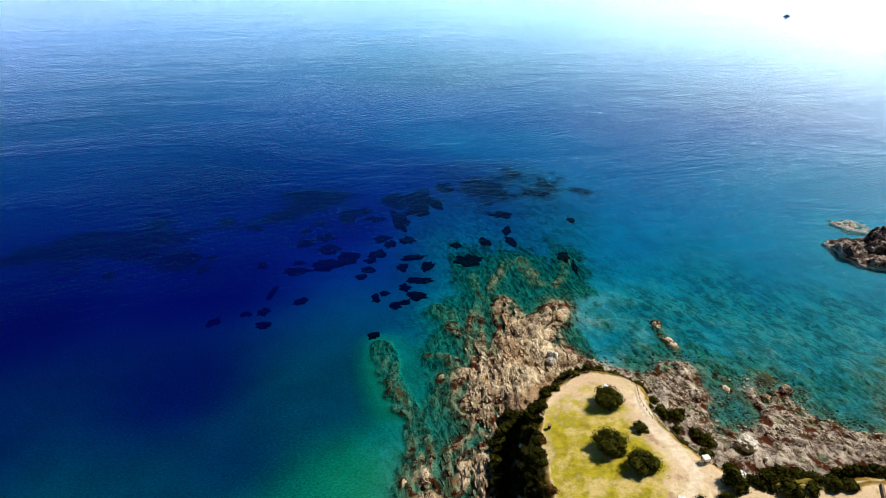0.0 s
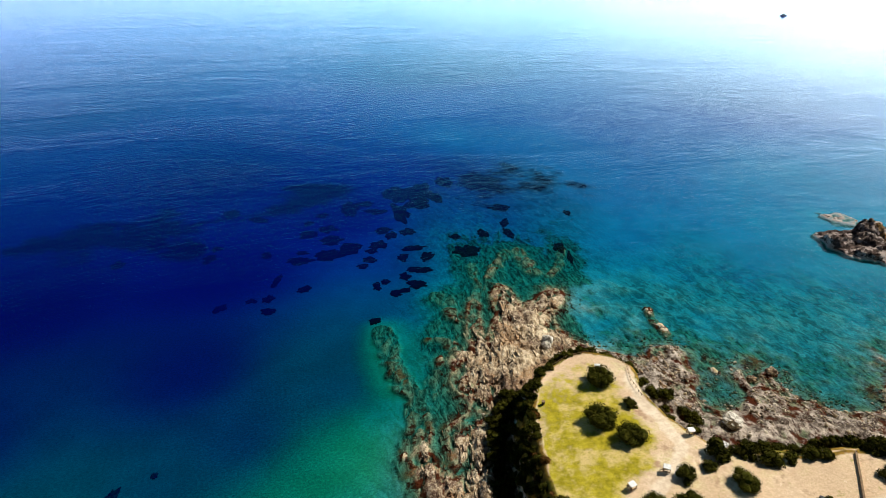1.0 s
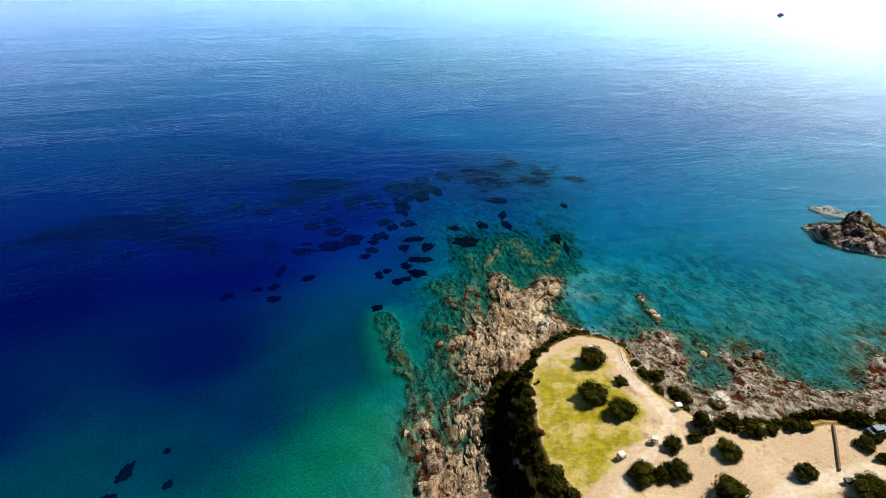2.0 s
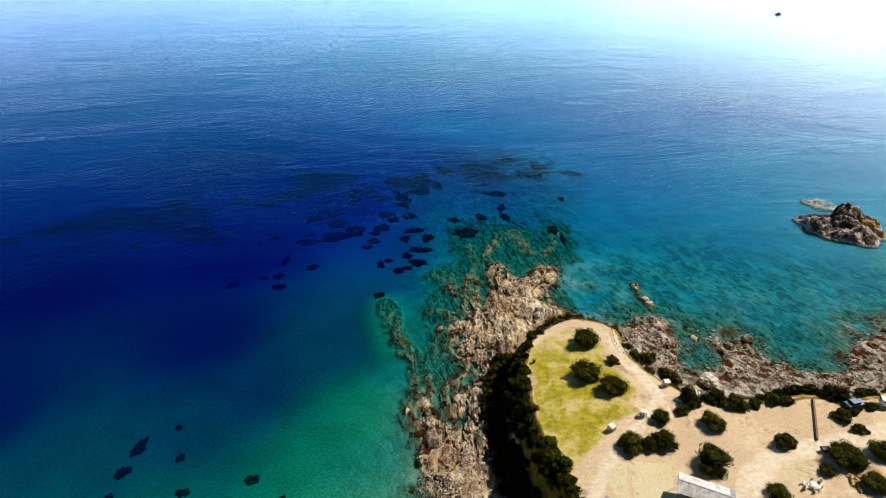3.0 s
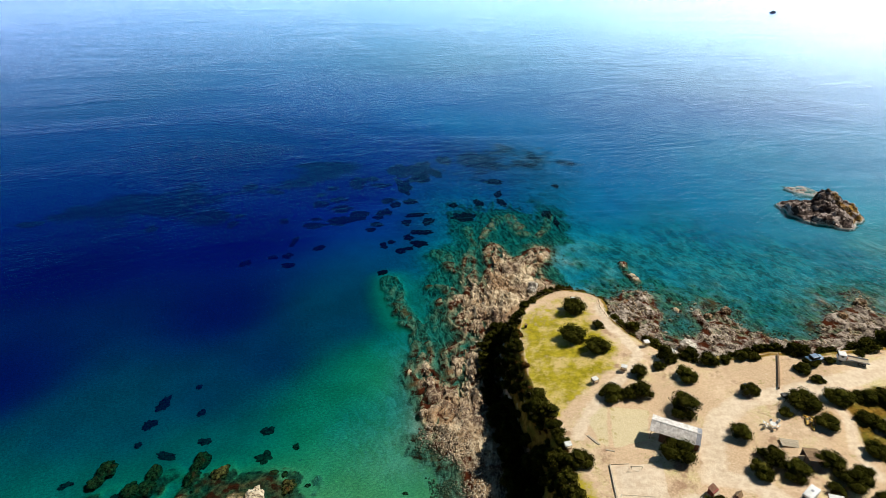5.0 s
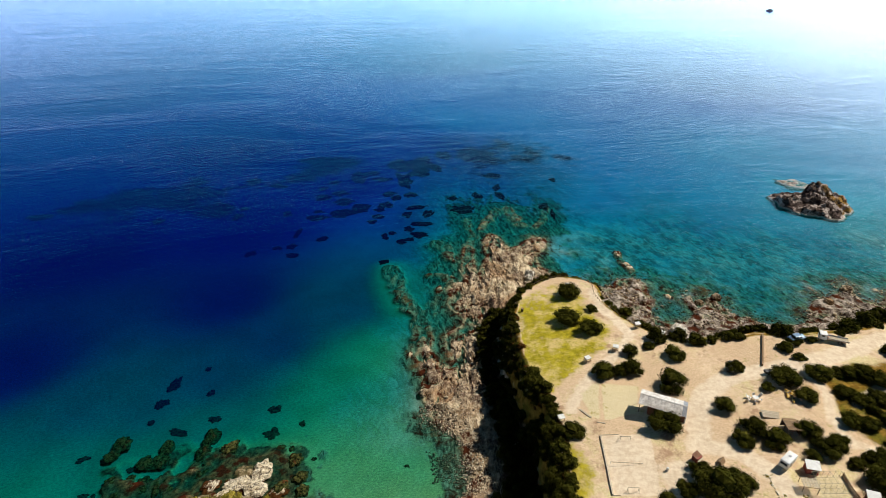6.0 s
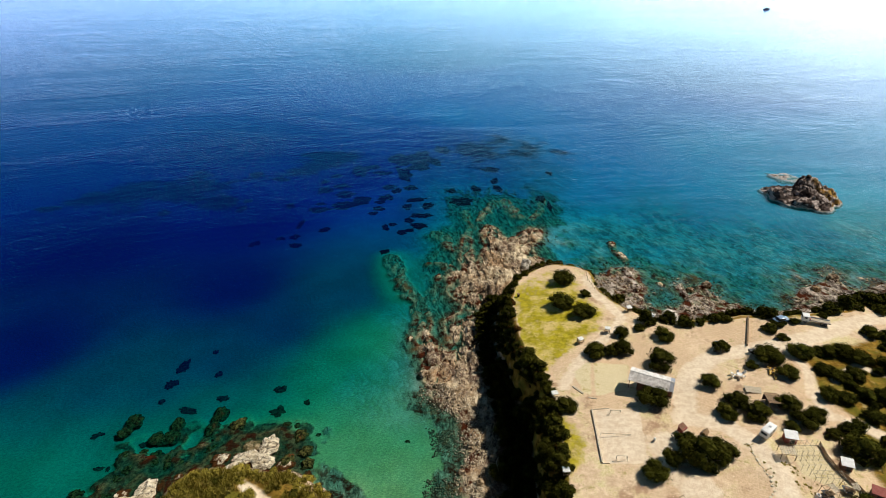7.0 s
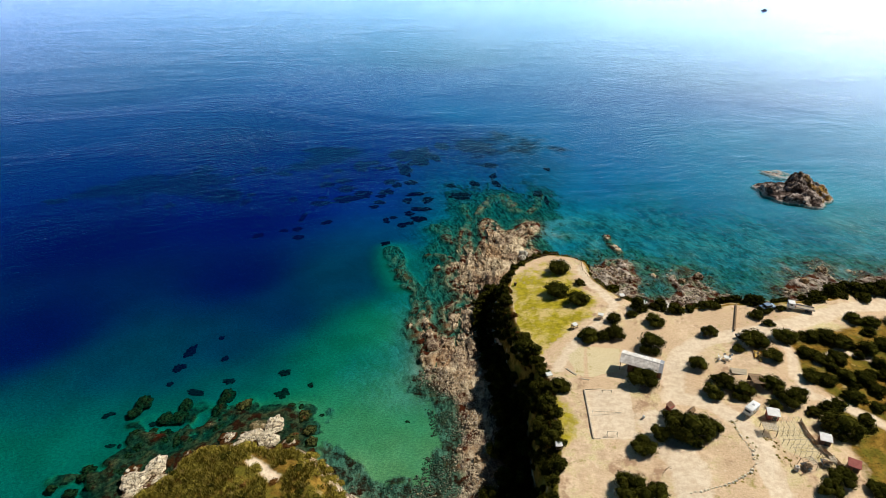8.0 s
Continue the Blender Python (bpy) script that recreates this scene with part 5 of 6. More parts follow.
def islet():
    """A jagged brown islet with a low pale ledge to seaward."""
    x, y = np.meshgrid(np.arange(140, 196, 0.36), np.arange(166, 226, 0.36))
    wx, wy = x + 2.4 * fbm(x, y, 6, 4, 201), y + 2.4 * fbm(x, y, 6, 4, 202)
    d, e = inside(wx, wy, ISLET), inside(wx, wy, ISLET_LEDGE)
    fine = fbm(x, y, 2.2, 3, 205)
    joint, own = blocks(x + fine, y + 0.8 * fbm(x, y, 4, 3, 207), 4.4, 208)
    crack, small = blocks(x + 0.5 * fine, y - 0.5 * fine, 1.9, 210)
    floor = terrain(x, y)[0] - 0.3
    crag = np.zeros(x.shape)
    for px, py, high, wide in CRAGS:
        gap = np.hypot(x - px + 0.7 * fine, y - py + 0.7 * fbm(x, y, 3, 3, 212)) / wide
        crag = np.maximum(crag, high * (1 - gap ** 4))
    body = smooth(0.0, 2.2, d)
    rise = smooth(0.0, 1.6, d) * (0.4 + 0.8 * small + 0.4 * fine) + body * np.maximum(crag, 0) * (0.72 + 0.5 * own + 0.12 * small)
    rise = rise - body * (1.7 * (1 - smooth(0.0, 0.13, joint)) + 0.5 * (1 - smooth(0.0, 0.2, crack))) * smooth(0.5, 3, crag)
    foot = 0.1 + np.where(d < 0, 1.2 * d + 0.25 * fine * smooth(0, -1.5, d), 0)
    z = np.maximum(floor, foot + np.maximum(rise, 0))
    z = np.maximum(z, 0.0 + np.where(e < 0, 0.7 * e, 0) + smooth(0, 1.5, e) * (0.9 * small + 0.6 * fine - 0.5))
    n = Nodes("islet_rock")
    dark = n.mix(n.step(n.noise(0.7, 6, 0.7), 0.35, 0.65), (0.02, 0.014, 0.013), (0.19, 0.14, 0.12))
    across = n.add("ShaderNodeSeparateXYZ")
    n.put(across.inputs[0], n.pos)
    lichen = n.math("MULTIPLY", n.step(across.outputs["X"], 171, 177), n.step(n.noise(0.35, 5, 0.7), 0.40, 0.55))
    dark = n.mix(lichen, dark, n.mix(n.noise(1.5, 4), (0.36, 0.17, 0.03), (0.62, 0.40, 0.12)))
    dark = n.mix(n.step(n.noise(0.24, 6, 0.7), 0.50, 0.56), dark, n.mix(n.noise(1.4, 5, 0.7), (0.36, 0.27, 0.23), (0.76, 0.66, 0.60)))
    pale = n.mix(n.noise(1.2, 5), (0.52, 0.42, 0.34), (0.78, 0.72, 0.64))
    col = n.mix(n.step(n.math("ADD", n.height(), n.math("MULTIPLY_ADD", n.noise(0.3, 4), 1.6, -0.8)), 0.35, 0.1), dark, pale)
    col = n.mix(n.step(n.height(), -0.2, -0.7), col, n.mix(n.step(n.noise(0.6, 5, 0.7), 0.4, 0.6), (0.12, 0.14, 0.08), (0.34, 0.34, 0.22)))
    col = n.mix(n.step(n.height(), -0.5, -1.4), col, (0.38, 0.42, 0.38))
    mat = n.finish(n.in_water(col), 0.9, n.bump(n.noise(1.3, 7, 0.75), 1.1), spec=0.0)
    return tagged(sheet("rock_islet", x, y, z, mat), "jagged brown rock islet ringed by pale wet ledges", "islet")


islet()


def seagrass(x, y, rx, ry, turn, seed, material=M_WEED, label="dark blue-black patch of seagrass on pale sand"):
    """A low uneven mat of seagrass with a ragged rim."""
    bm = bmesh.new()
    rings, sides = 7, 72
    rows = []
    for k in range(rings + 1):
        row = []
        for j in range(sides):
            a = 6.2832 * j / sides
            d = Vector((math.cos(a), math.sin(a), seed * 3.7))
            edge_r = 1 + 0.45 * noise.noise(d * 1.1) + 0.34 * noise.noise(d * 2.3) + 0.16 * noise.noise(d * 5.5) + 0.09 * noise.noise(d * 14)
            f = k / rings
            px, py = rx * edge_r * f * math.cos(a), ry * edge_r * f * math.sin(a)
            up = 0.12 * (1 - f ** 4) * (0.7 + 0.5 * noise.noise(Vector((px * 0.8, py * 0.8, seed))))
            ca, sa = math.cos(turn), math.sin(turn)
            gx, gy = x + px * ca - py * sa, y + px * sa + py * ca
            row.append(bm.verts.new((gx, gy, ground_at(gx, gy) + 0.06 + up)))
        rows.append(row)
    for a, b in zip(rows[:-1], rows[1:]):
        for j in range(sides):
            i = (j + 1) % sides
            bm.faces.new((a[j], b[j], b[i], a[i]))
    bmesh.ops.remove_doubles(bm, verts=bm.verts[:], dist=0.001)
    data = bpy.data.meshes.new("seagrass_patch")
    bm.to_mesh(data)
    bm.free()
    data.materials.append(material)
    ob = new("seagrass_patch", data)
    return tagged(ob, label, "seagrass", "seagrass patches")


NEAR_PATCHES = [(-17.8, 142.9, 1.9, 2.1), (-69.7, 153, 2, 2.3), (-60.4, 157.2, 2, 1.4), (-54.7, 157.9, 1.8, 2.4), (-53.4, 150.3, 2.6, 1.9), (-43.9, 163.2, 2.3, 2.3), (-55, 169.6, 1.3, 3.5), (-63.2, 188.6, 2.1, 2.5),
                (-50.2, 184.1, 4.5, 2.9), (-49.2, 190, 2.3, 1.5), (-39.9, 199.4, 4.1, 3.8), (-40.2, 188, 4.1, 4.5), (-31.4, 192, 4, 4.6), (-35.1, 188, 2.8, 3), (-50, 205.5, 3.4, 3.4), (-42.9, 210.6, 3.5, 2.9),
                (-51.8, 215.9, 1.8, 2.4), (-47.3, 223.3, 2.8, 2.5), (-36.2, 230.4, 4, 6.6), (-29.4, 234.4, 3.2, 2.7)]
MID_PATCHES = [(-24.2, 226.5, 4.7, 2.6), (-19.3, 207.1, 3.4, 2.8), (-16.4, 202.6, 2.2, 3.9), (-20.9, 195.1, 3.3, 3.1), (-23.1, 190, 2.3, 1.8), (-23, 183.1, 2.5, 2.4), (-25, 178.4, 2, 1.9), (-6.9, 191, 4.7, 2),
               (-10.8, 184.1, 2, 2.9), (-1.7, 184, 2.3, 3.4), (-9.6, 205, 2.9, 2.8), (-4.3, 174.6, 4.8, 2.3), (-9.2, 170.7, 1.9, 2.6), (-5.2, 165, 3.4, 2.5), (-12.1, 159.3, 2.1, 2), (-8.9, 161.3, 2.1, 1.6),
               (-18.9, 163.9, 1.7, 2.5), (-16.3, 167.2, 1.7, 1.5)]
FAR_PATCHES = [(-14.4, 243.3, 7.2, 8.7), (-5.4, 246.2, 5.6, 8.8), (-13.4, 224.2, 3.1, 9.6), (-6.5, 233.5, 5.4, 6.8), (1.6, 239, 3.3, 5.6), (6, 257.6, 4, 6.3), (31, 202.5, 1.9, 4.2), (30.4, 211.5, 1.7, 4.4), (13.3, 187.4, 5.1, 4.5),
               (30.5, 226.8, 4.8, 3.3), (48.9, 188.8, 2.1, 4), (51.8, 182.4, 0.9, 4.8), (58.5, 221, 1.6, 2.5), (20.7, 201.6, 2.4, 3.3), (9.7, 198.9, 2.2, 2.2), (-84.1, 186.7, 2.5, 3.4), (-91.7, 195.3, 4.2, 3.6),
               (-83.6, 194.2, 1.9, 2.1), (-86.9, 224.6, 3.6, 3.8), (-73.9, 219, 4.6, 2.5), (-116.5, 182.4, 2.2, 2.8), (-168.7, 186.4, 4.9, 2.9)]
COVE_PATCHES = [(-70.9, 71.4, 1.7, 1.7), (-70.8, 64.7, 0.8, 0.9), (-81.7, 53.2, 1.3, 1.0), (-70, 78.8, 1.6, 2.6), (-63.4, 85.4, 0.8, 1.1), (-59.3, 75.7, 1, 1.2), (-55, 65.5, 1.5, 1.3), (-40.7, 68.5, 1.9, 1.4),
                (-39.3, 60, 1.9, 1.9), (-32.6, 63.2, 0.8, 0.9), (-62.6, 61.2, 2.4, 1.1), (-27.6, 51.7, 0.6, 0.6), (-5.9, 49.4, 0.6, 0.4), (-76.3, 42.9, 1.1, 0.6), (-74.2, 42.7, 0.5, 0.7), (-69.1, 49.7, 1, 0.9)]
for k, (x, y, rx, ry) in enumerate(NEAR_PATCHES + MID_PATCHES + FAR_PATCHES):
    seagrass(x, y, rx * 1.05, ry * 1.05, rock_rng.uniform(-0.25, 0.25), k)

for k, (x, y, rx, ry) in enumerate(COVE_PATCHES):
    seagrass(x, y, rx * 1.05, ry * 1.05, rock_rng.uniform(-0.4, 0.4), 60 + k, M_COVE_WEED, "dark green weed patch in the shallow cove")
# ---- buildings and things on the headland ----
def base(x, y):
    return ground_at(x, y)


def house():
    x, y, a = 48.6, 47.3, -26.0
    ob = thing("house", x, y, base(x, y) - 0.1, "long low house under a patched pale sheet roof", "house", a)
    long_, wide, eave, ridge = 9.2, 4.6, 2.5, 3.3
    for sy in (-1, 1):
        part("wall", box((long_ - 2.0, 0.25, eave), (1.0, sy * (wide / 2 - 0.4), eave / 2)), M_WALL, ob)
    part("wall", box((0.25, wide - 1.05, eave), (-long_ / 2 + 2.0, 0, eave / 2)), M_WALL, ob)
    end = part("wall", box((0.25, wide - 1.05, eave), (long_ / 2 - 0.15, 0, eave / 2)), M_WALL, ob)
    # the doorway's inner shade is a black panel set on the wall
    part("door", box((0.08, 0.9, 2.0), (long_ / 2 + 0.02, -0.6, 1.0), bevel=0.02), M_DARK, end, "black panel for the shade in an open doorway")
    part("corner_post", box((0.22, 0.22, eave), (long_ / 2 + 0.12, -wide / 2 + 0.3, eave / 2), bevel=0.02), M_WHITE, ob, "white corner post")
    for sy in (-1, 1):
        part("porch_post", rod((-long_ / 2 + 0.2, sy * (wide / 2 - 0.3), 0), (-long_ / 2 + 0.2, sy * (wide / 2 - 0.3), eave), 0.07), M_WOOD, ob)
    slope = math.atan2(ridge - eave, wide / 2)
    span = (wide / 2 + 0.15) / math.cos(slope)
    roofs = [part("roof", box((long_ + 0.3, wide - 0.2, 0.06), (0, 0, eave - 0.03)), M_DARK, ob, "dark roof underside")]
    rng = random.Random(77)
    for sy in (-1, 1):
        for k in range(11):
            w = (long_ + 0.3) / 11
            mat = M_GREY if k >= 10 else M_SHEET
            off = rng.uniform(-0.12, 0.12)
            bm = bmesh.new()
            for j in range(4):
                box((w / 4 - 0.006, span + rng.uniform(-0.12, 0.1), 0.05 + 0.012 * (j % 2)), ((j - 1.5) * w / 4, 0, 0.0), bm=bm)
            sheet_ob = part("roof_sheet", bm, mat, roofs[0])
            sheet_ob.matrix_basis = Matrix.Translation((-long_ / 2 - 0.15 + (k + 0.5) * w, sy * (wide / 4 + 0.05 + off * 0.3), (eave + ridge) / 2 + 0.06 + rng.uniform(0, 0.05))) @ pose(0, 0, 0, -sy * math.degrees(slope), 0, rng.uniform(-1.5, 1.5))
    part("ridge_cap", box((long_ + 0.3, 0.3, 0.06), (0, 0, ridge + 0.12), bevel=0.02), M_SHEET, roofs[0])


house()


def plank_shed():
    x, y = 70.6, 38.6
    ob = thing("shed", x, y, base(x, y) - 0.05, "open timber shed with a brown plank roof", "shed", -4)
    ob.scale = (0.8, 0.72, 0.8)
    for px in (-1.5, 1.5):
        for py in (-2.0, 0.0, 2.0):
            part("post", box((0.14, 0.14, 2.3), (px, py, 1.15)), M_WOOD, ob)
    part("back_wall", box((3.1, 0.06, 2.1), (0, 2.05, 1.1)), M_WALL, ob)
    part("side_wall", box((0.06, 4.0, 2.1), (1.55, 0, 1.1)), M_WALL, ob)
    for k in range(12):
        p = part("plank", box((3.6, 0.345, 0.05), bevel=0.008), M_WOOD, ob)
        p.matrix_basis = pose(0.0, -2.1 + k * 0.37, 2.38 + 0.012 * (k % 2), 0, 3.0, 0)


plank_shed()


def deck():
    x, y = 69.3, 43.2
    ob = thing("deck", x, y, base(x, y) + 0.02, "low deck of pale bleached boards beside the shed", "deck", -12)
    part("joists", box((3.4, 1.9, 0.12), (0, 0, 0.06)), M_WOOD, ob)
    for k in range(9):
        p = part("board", box((3.6, 0.2, 0.04), bevel=0.006), M_PALE_WOOD, ob)
        p.matrix_basis = pose(0.05 * (k % 3), -0.9 + k * 0.225, 0.145)


deck()


def caravan():
    x, y = 65.6, 30.4
    ob = thing("caravan", x, y, base(x, y), "white touring caravan with a dark front window", "caravan", 36)
    ob.scale = (0.78, 0.8, 0.85)
    body = part("body", box((4.4, 2.05, 1.9), (0, 0, 1.4), bevel=0.22), M_WHITE, ob, smooth_faces=True)
    part("front_window", box((0.06, 1.5, 0.6), (-2.2, 0, 1.65), bevel=0.02), M_GLASS, body, "dark tinted window")
    for sx in (-1.0, 0.7):
        part("side_window", box((0.9, 0.05, 0.5), (sx, -1.03, 1.65), bevel=0.02), M_GLASS, body, "dark tinted window")
    part("roof_hatch", box((0.6, 0.6, 0.09), (0.4, 0, 2.37), bevel=0.02), M_GREY, body, "grey roof hatch")
    for sy in (-1, 1):
        part("wheel", rod((0.3, sy * 0.82, 0.32), (0.3, sy * 1.0, 0.32), 0.32, sides=18), M_DARK, ob, "black tyre")
    part("drawbar", rod((-2.1, 0, 0.45), (-3.2, 0, 0.45), 0.06), M_METAL, ob)
    part("jockey_wheel", rod((-3.0, 0, 0.0), (-3.0, 0, 0.6), 0.05), M_METAL, ob)


caravan()


def hut(x, y, a, sx, sy, h, wall, roof, label, fall=0.35):
    ob = thing("hut", x, y, base(x, y) - 0.05, label, "hut", a)
    for k in (-1, 1):
        part("wall", box((sx, 0.12, h), (0, k * (sy / 2 - 0.06), h / 2)), wall, ob)
        part("wall", box((0.12, sy - 0.25, h), (k * (sx / 2 - 0.06), 0, h / 2)), wall, ob)
    part("door", box((0.8, 0.06, h - 0.35), (sx * 0.15, -sy / 2 - 0.02, (h - 0.35) / 2), bevel=0.01), M_DARK, ob, "dark door")
    r = part("roof", box((sx + 0.4, sy + 0.4, 0.09), bevel=0.015), roof, ob)
    r.matrix_basis = pose(0, 0, h + 0.14, math.degrees(math.atan2(fall, sy)), 0, 0)
    for k in (-1, 1):
        part("fascia", box((0.05, sy + 0.42, 0.12), (k * (sx / 2 + 0.2), 0, -0.03)), M_WOOD, r)


hut(69.0, 28.6, -14, 2.1, 1.6, 1.5, M_RED, M_WHITE, "small red-walled hut with a white sheet roof")
hut(75.9, 22.0, -20, 1.8, 1.5, 1.4, M_WALL, M_WHITE, "small dark hut with a white sheet roof")
hut(77.6, 15.8, -30, 1.8, 1.5, 1.4, M_WALL, M_RED, "small brown hut with a faded red roof")


def gable_hut():
    x, y = 76.0, 34.2
    ob = thing("hut", x, y, base(x, y) - 0.05, "little hut with a steep faded red gable roof", "hut", 30)
    ob.scale = (0.62, 0.62, 0.7)
    for k in (-1, 1):
        part("wall", box((2.6, 0.1, 1.7), (0, k * 1.0, 0.85)), M_WALL, ob)
        part("wall", box((0.1, 1.9, 1.7), (k * 1.25, 0, 0.85)), M_WALL, ob)
        r = part("roof", box((3.0, 1.55, 0.07)), M_RED, ob)
        r.matrix_basis = pose(0, k * 0.62, 2.22, -k * 38, 0, 0)


gable_hut()


def shade_frame():
    x, y = 66.4, 24.9
    ob = thing("shade_frame", x, y, base(x, y), "timber shade frame covered with torn pale netting", "shelter", -12)
    ob.scale = (0.85, 0.75, 0.7)
    for px in (-1.5, 1.5):
        for py in (-1.4, 1.4):
            part("post", rod((px, py, 0), (px, py, 2.0), 0.06), M_WOOD, ob)
    for py in (-1.4, 0, 1.4):
        part("beam", box((3.3, 0.09, 0.09), (0, py, 2.03)), M_WOOD, ob)
    rng = random.Random(3)
    for k in range(14):
        s = part("slat", box((0.17, 2.9 - 0.5 * rng.random(), 0.02)), M_PALE_WOOD, ob, "torn pale netting strip")
        s.matrix_basis = pose(-1.5 + k * 0.23, rng.uniform(-0.2, 0.2), 2.1 + 0.05 * rng.random(), 0, rng.uniform(-4, 4), rng.uniform(-3, 3))


shade_frame()


def pergola(x, y, a, sx, sy, bays):
    ob = thing("pergola", x, y, base(x, y), "open pergola of thin weathered poles over trodden straw", "pergola", a, "pergolas in the garden")
    h = 1.5
    for k in range(bays + 1):
        px = -sx / 2 + sx * k / bays
        for py in (-sy / 2, sy / 2):
            part("post", rod((px, py, -0.2), (px, py, h), 0.03, 0.025, 6), M_PALE_WOOD, ob)
        part("rafter", rod((px, -sy / 2 - 0.2, h), (px, sy / 2 + 0.2, h + 0.02), 0.025, sides=6), M_PALE_WOOD, ob)
        if k < bays:
            qx = px + sx / bays
            part("brace", rod((px, -sy / 2, h), (qx, sy / 2, h + 0.03), 0.014, sides=5), M_PALE_WOOD, ob)
    for py in (-sy / 2, 0, sy / 2):
        part("rail", rod((-sx / 2 - 0.2, py, h + 0.06), (sx / 2 + 0.2, py, h + 0.06), 0.03, sides=6), M_PALE_WOOD, ob)


pergola(70.8, 26.0, 0, 5.4, 2.6, 5)
pergola(70.2, 22.6, 0, 5.6, 2.2, 5)
pergola(70.9, 19.4, -4, 5.2, 1.6, 5)


def board_fence(points, h, label, gap=1.6, timber=M_WOOD, thick=0.04):
    """A board fence along a line of points."""
    x0, y0 = points[0]
    ob = thing("fence", x0, y0, base(x0, y0), label, "fence")
    z0 = base(x0, y0)
    for (ax, ay), (bx, by) in zip(points[:-1], points[1:]):
        n = max(1, round(math.hypot(bx - ax, by - ay) / gap))
        for k in range(n):
            s, e = k / n, (k + 1) / n
            p = Vector((ax + (bx - ax) * s - x0, ay + (by - ay) * s - y0, 0))
            q = Vector((ax + (bx - ax) * e - x0, ay + (by - ay) * e - y0, 0))
            p.z, q.z = base(p.x + x0, p.y + y0) - z0, base(q.x + x0, q.y + y0) - z0
            part("post", rod(p - Vector((0, 0, 0.2)), p + Vector((0, 0, h + 0.12)), 0.06, sides=6), timber, ob)
            m, d = (p + q) / 2, q - p
            for u in (0.3, 0.62, 0.94):
                part("board", box((d.length * 0.98, thick, h * 0.27), (m.x, m.y, m.z + h * u - 0.1), (0, -math.degrees(math.atan2(d.z, math.hypot(d.x, d.y))), math.degrees(math.atan2(d.y, d.x)))), timber, ob)


board_fence([(74.4, 27.6), (73.9, 24.5), (74.1, 21.2), (75.4, 17.4), (76.2, 14.0)], 0.8, "dark brown board fence beside the garden")
board_fence([(81.2, 70.4), (78.3, 64.6), (75.5, 59.0)], 0.55, "long low pale brown board fence across bare earth", 1.5, M_WOOD, 0.34)


def path_fence(points):
    x0, y0 = points[0]
    z0 = base(x0, y0)
    ob = thing("path_edge", x0, y0, z0, "low rustic post-and-rope edging along the cliff path", "fence")
    line = []
    for (ax, ay), (bx, by) in zip(points[:-1], points[1:]):
        n = max(1, round(math.hypot(bx - ax, by - ay) / 1.5))
        line += [(ax + (bx - ax) * k / n, ay + (by - ay) * k / n) for k in range(n)]
    tops = []
    for px, py in line:
        z = base(px, py) - z0
        part("post", rod((px - x0, py - y0, z - 0.15), (px - x0, py - y0, z + 0.75), 0.06, sides=6), M_WOOD, ob)
        tops.append(Vector((px - x0, py - y0, z + 0.62)))
    for p, q in zip(tops[:-1], tops[1:]):
        part("rail", rod(p, q, 0.04, sides=5), M_WOOD, ob)


path_fence([(30, 106), (35, 109.2), (41.3, 110.2), (45.6, 107.6), (47.6, 103), (46.8, 97.4), (47.5, 92), (50.2, 87.9), (52.4, 84.2)])


def picnic(x, y, a, label="picnic table with a white top on the dry grass"):
    ob = thing("picnic_shelter", x, y, base(x, y), label, "picnic table", a, "picnic tables on the headland")
    part("roof", box((1.4, 1.2, 0.07), (0, 0, 1.25), (3, 0, 0), 0.02), M_WHITE, ob, "white board roof")
    for px in (-0.6, 0.6):
        for py in (-0.5, 0.5):
            part("post", box((0.09, 0.09, 1.25), (px, py, 0.62)), M_WOOD, ob)
    part("tabletop", box((1.4, 0.7, 0.05), (0, 0, 0.74)), M_PALE_WOOD, ob)
    for py in (-0.6, 0.6):
        part("bench", box((1.4, 0.26, 0.05), (0, py, 0.44)), M_WOOD, ob)
    return ob


first = picnic(37.6, 66.6, 25)
for x, y, a in [(45.2, 69.9, -20), (53.5, 79.2, 10), (58.4, 74.8, 45), (40.3, 102.9, 0), (27.4, 47.2, 15), (25.4, 25.2, 5)]:
    copy_thing(first, pose(x, y, base(x, y), 0, 0, a))


def goal(x, y, a):
    ob = thing("goal", x, y, base(x, y), "small pale football goal on the sand pitch", "goal", a, "goals on the pitch")
    w, h, d = 2.0, 0.9, 0.7
    for s in (-1, 1):
        part("post", rod((s * w / 2, 0, 0), (s * w / 2, 0, h), 0.04), M_PALE_WOOD, ob)
        part("stay", rod((s * w / 2, 0, h), (s * w / 2, d, 0.05), 0.03), M_PALE_WOOD, ob)
        part("foot", rod((s * w / 2, 0, 0.05), (s * w / 2, d, 0.05), 0.03), M_PALE_WOOD, ob)
    part("crossbar", rod((-w / 2, 0, h), (w / 2, 0, h), 0.04), M_PALE_WOOD, ob)
    part("rear_bar", rod((-w / 2, d, 0.05), (w / 2, d, 0.05), 0.03), M_PALE_WOOD, ob)
    return ob


g = goal(38.9, 40.0, -4)
copy_thing(g, pose(36.6, 27.5, base(36.6, 27.5), 0, 0, 176))


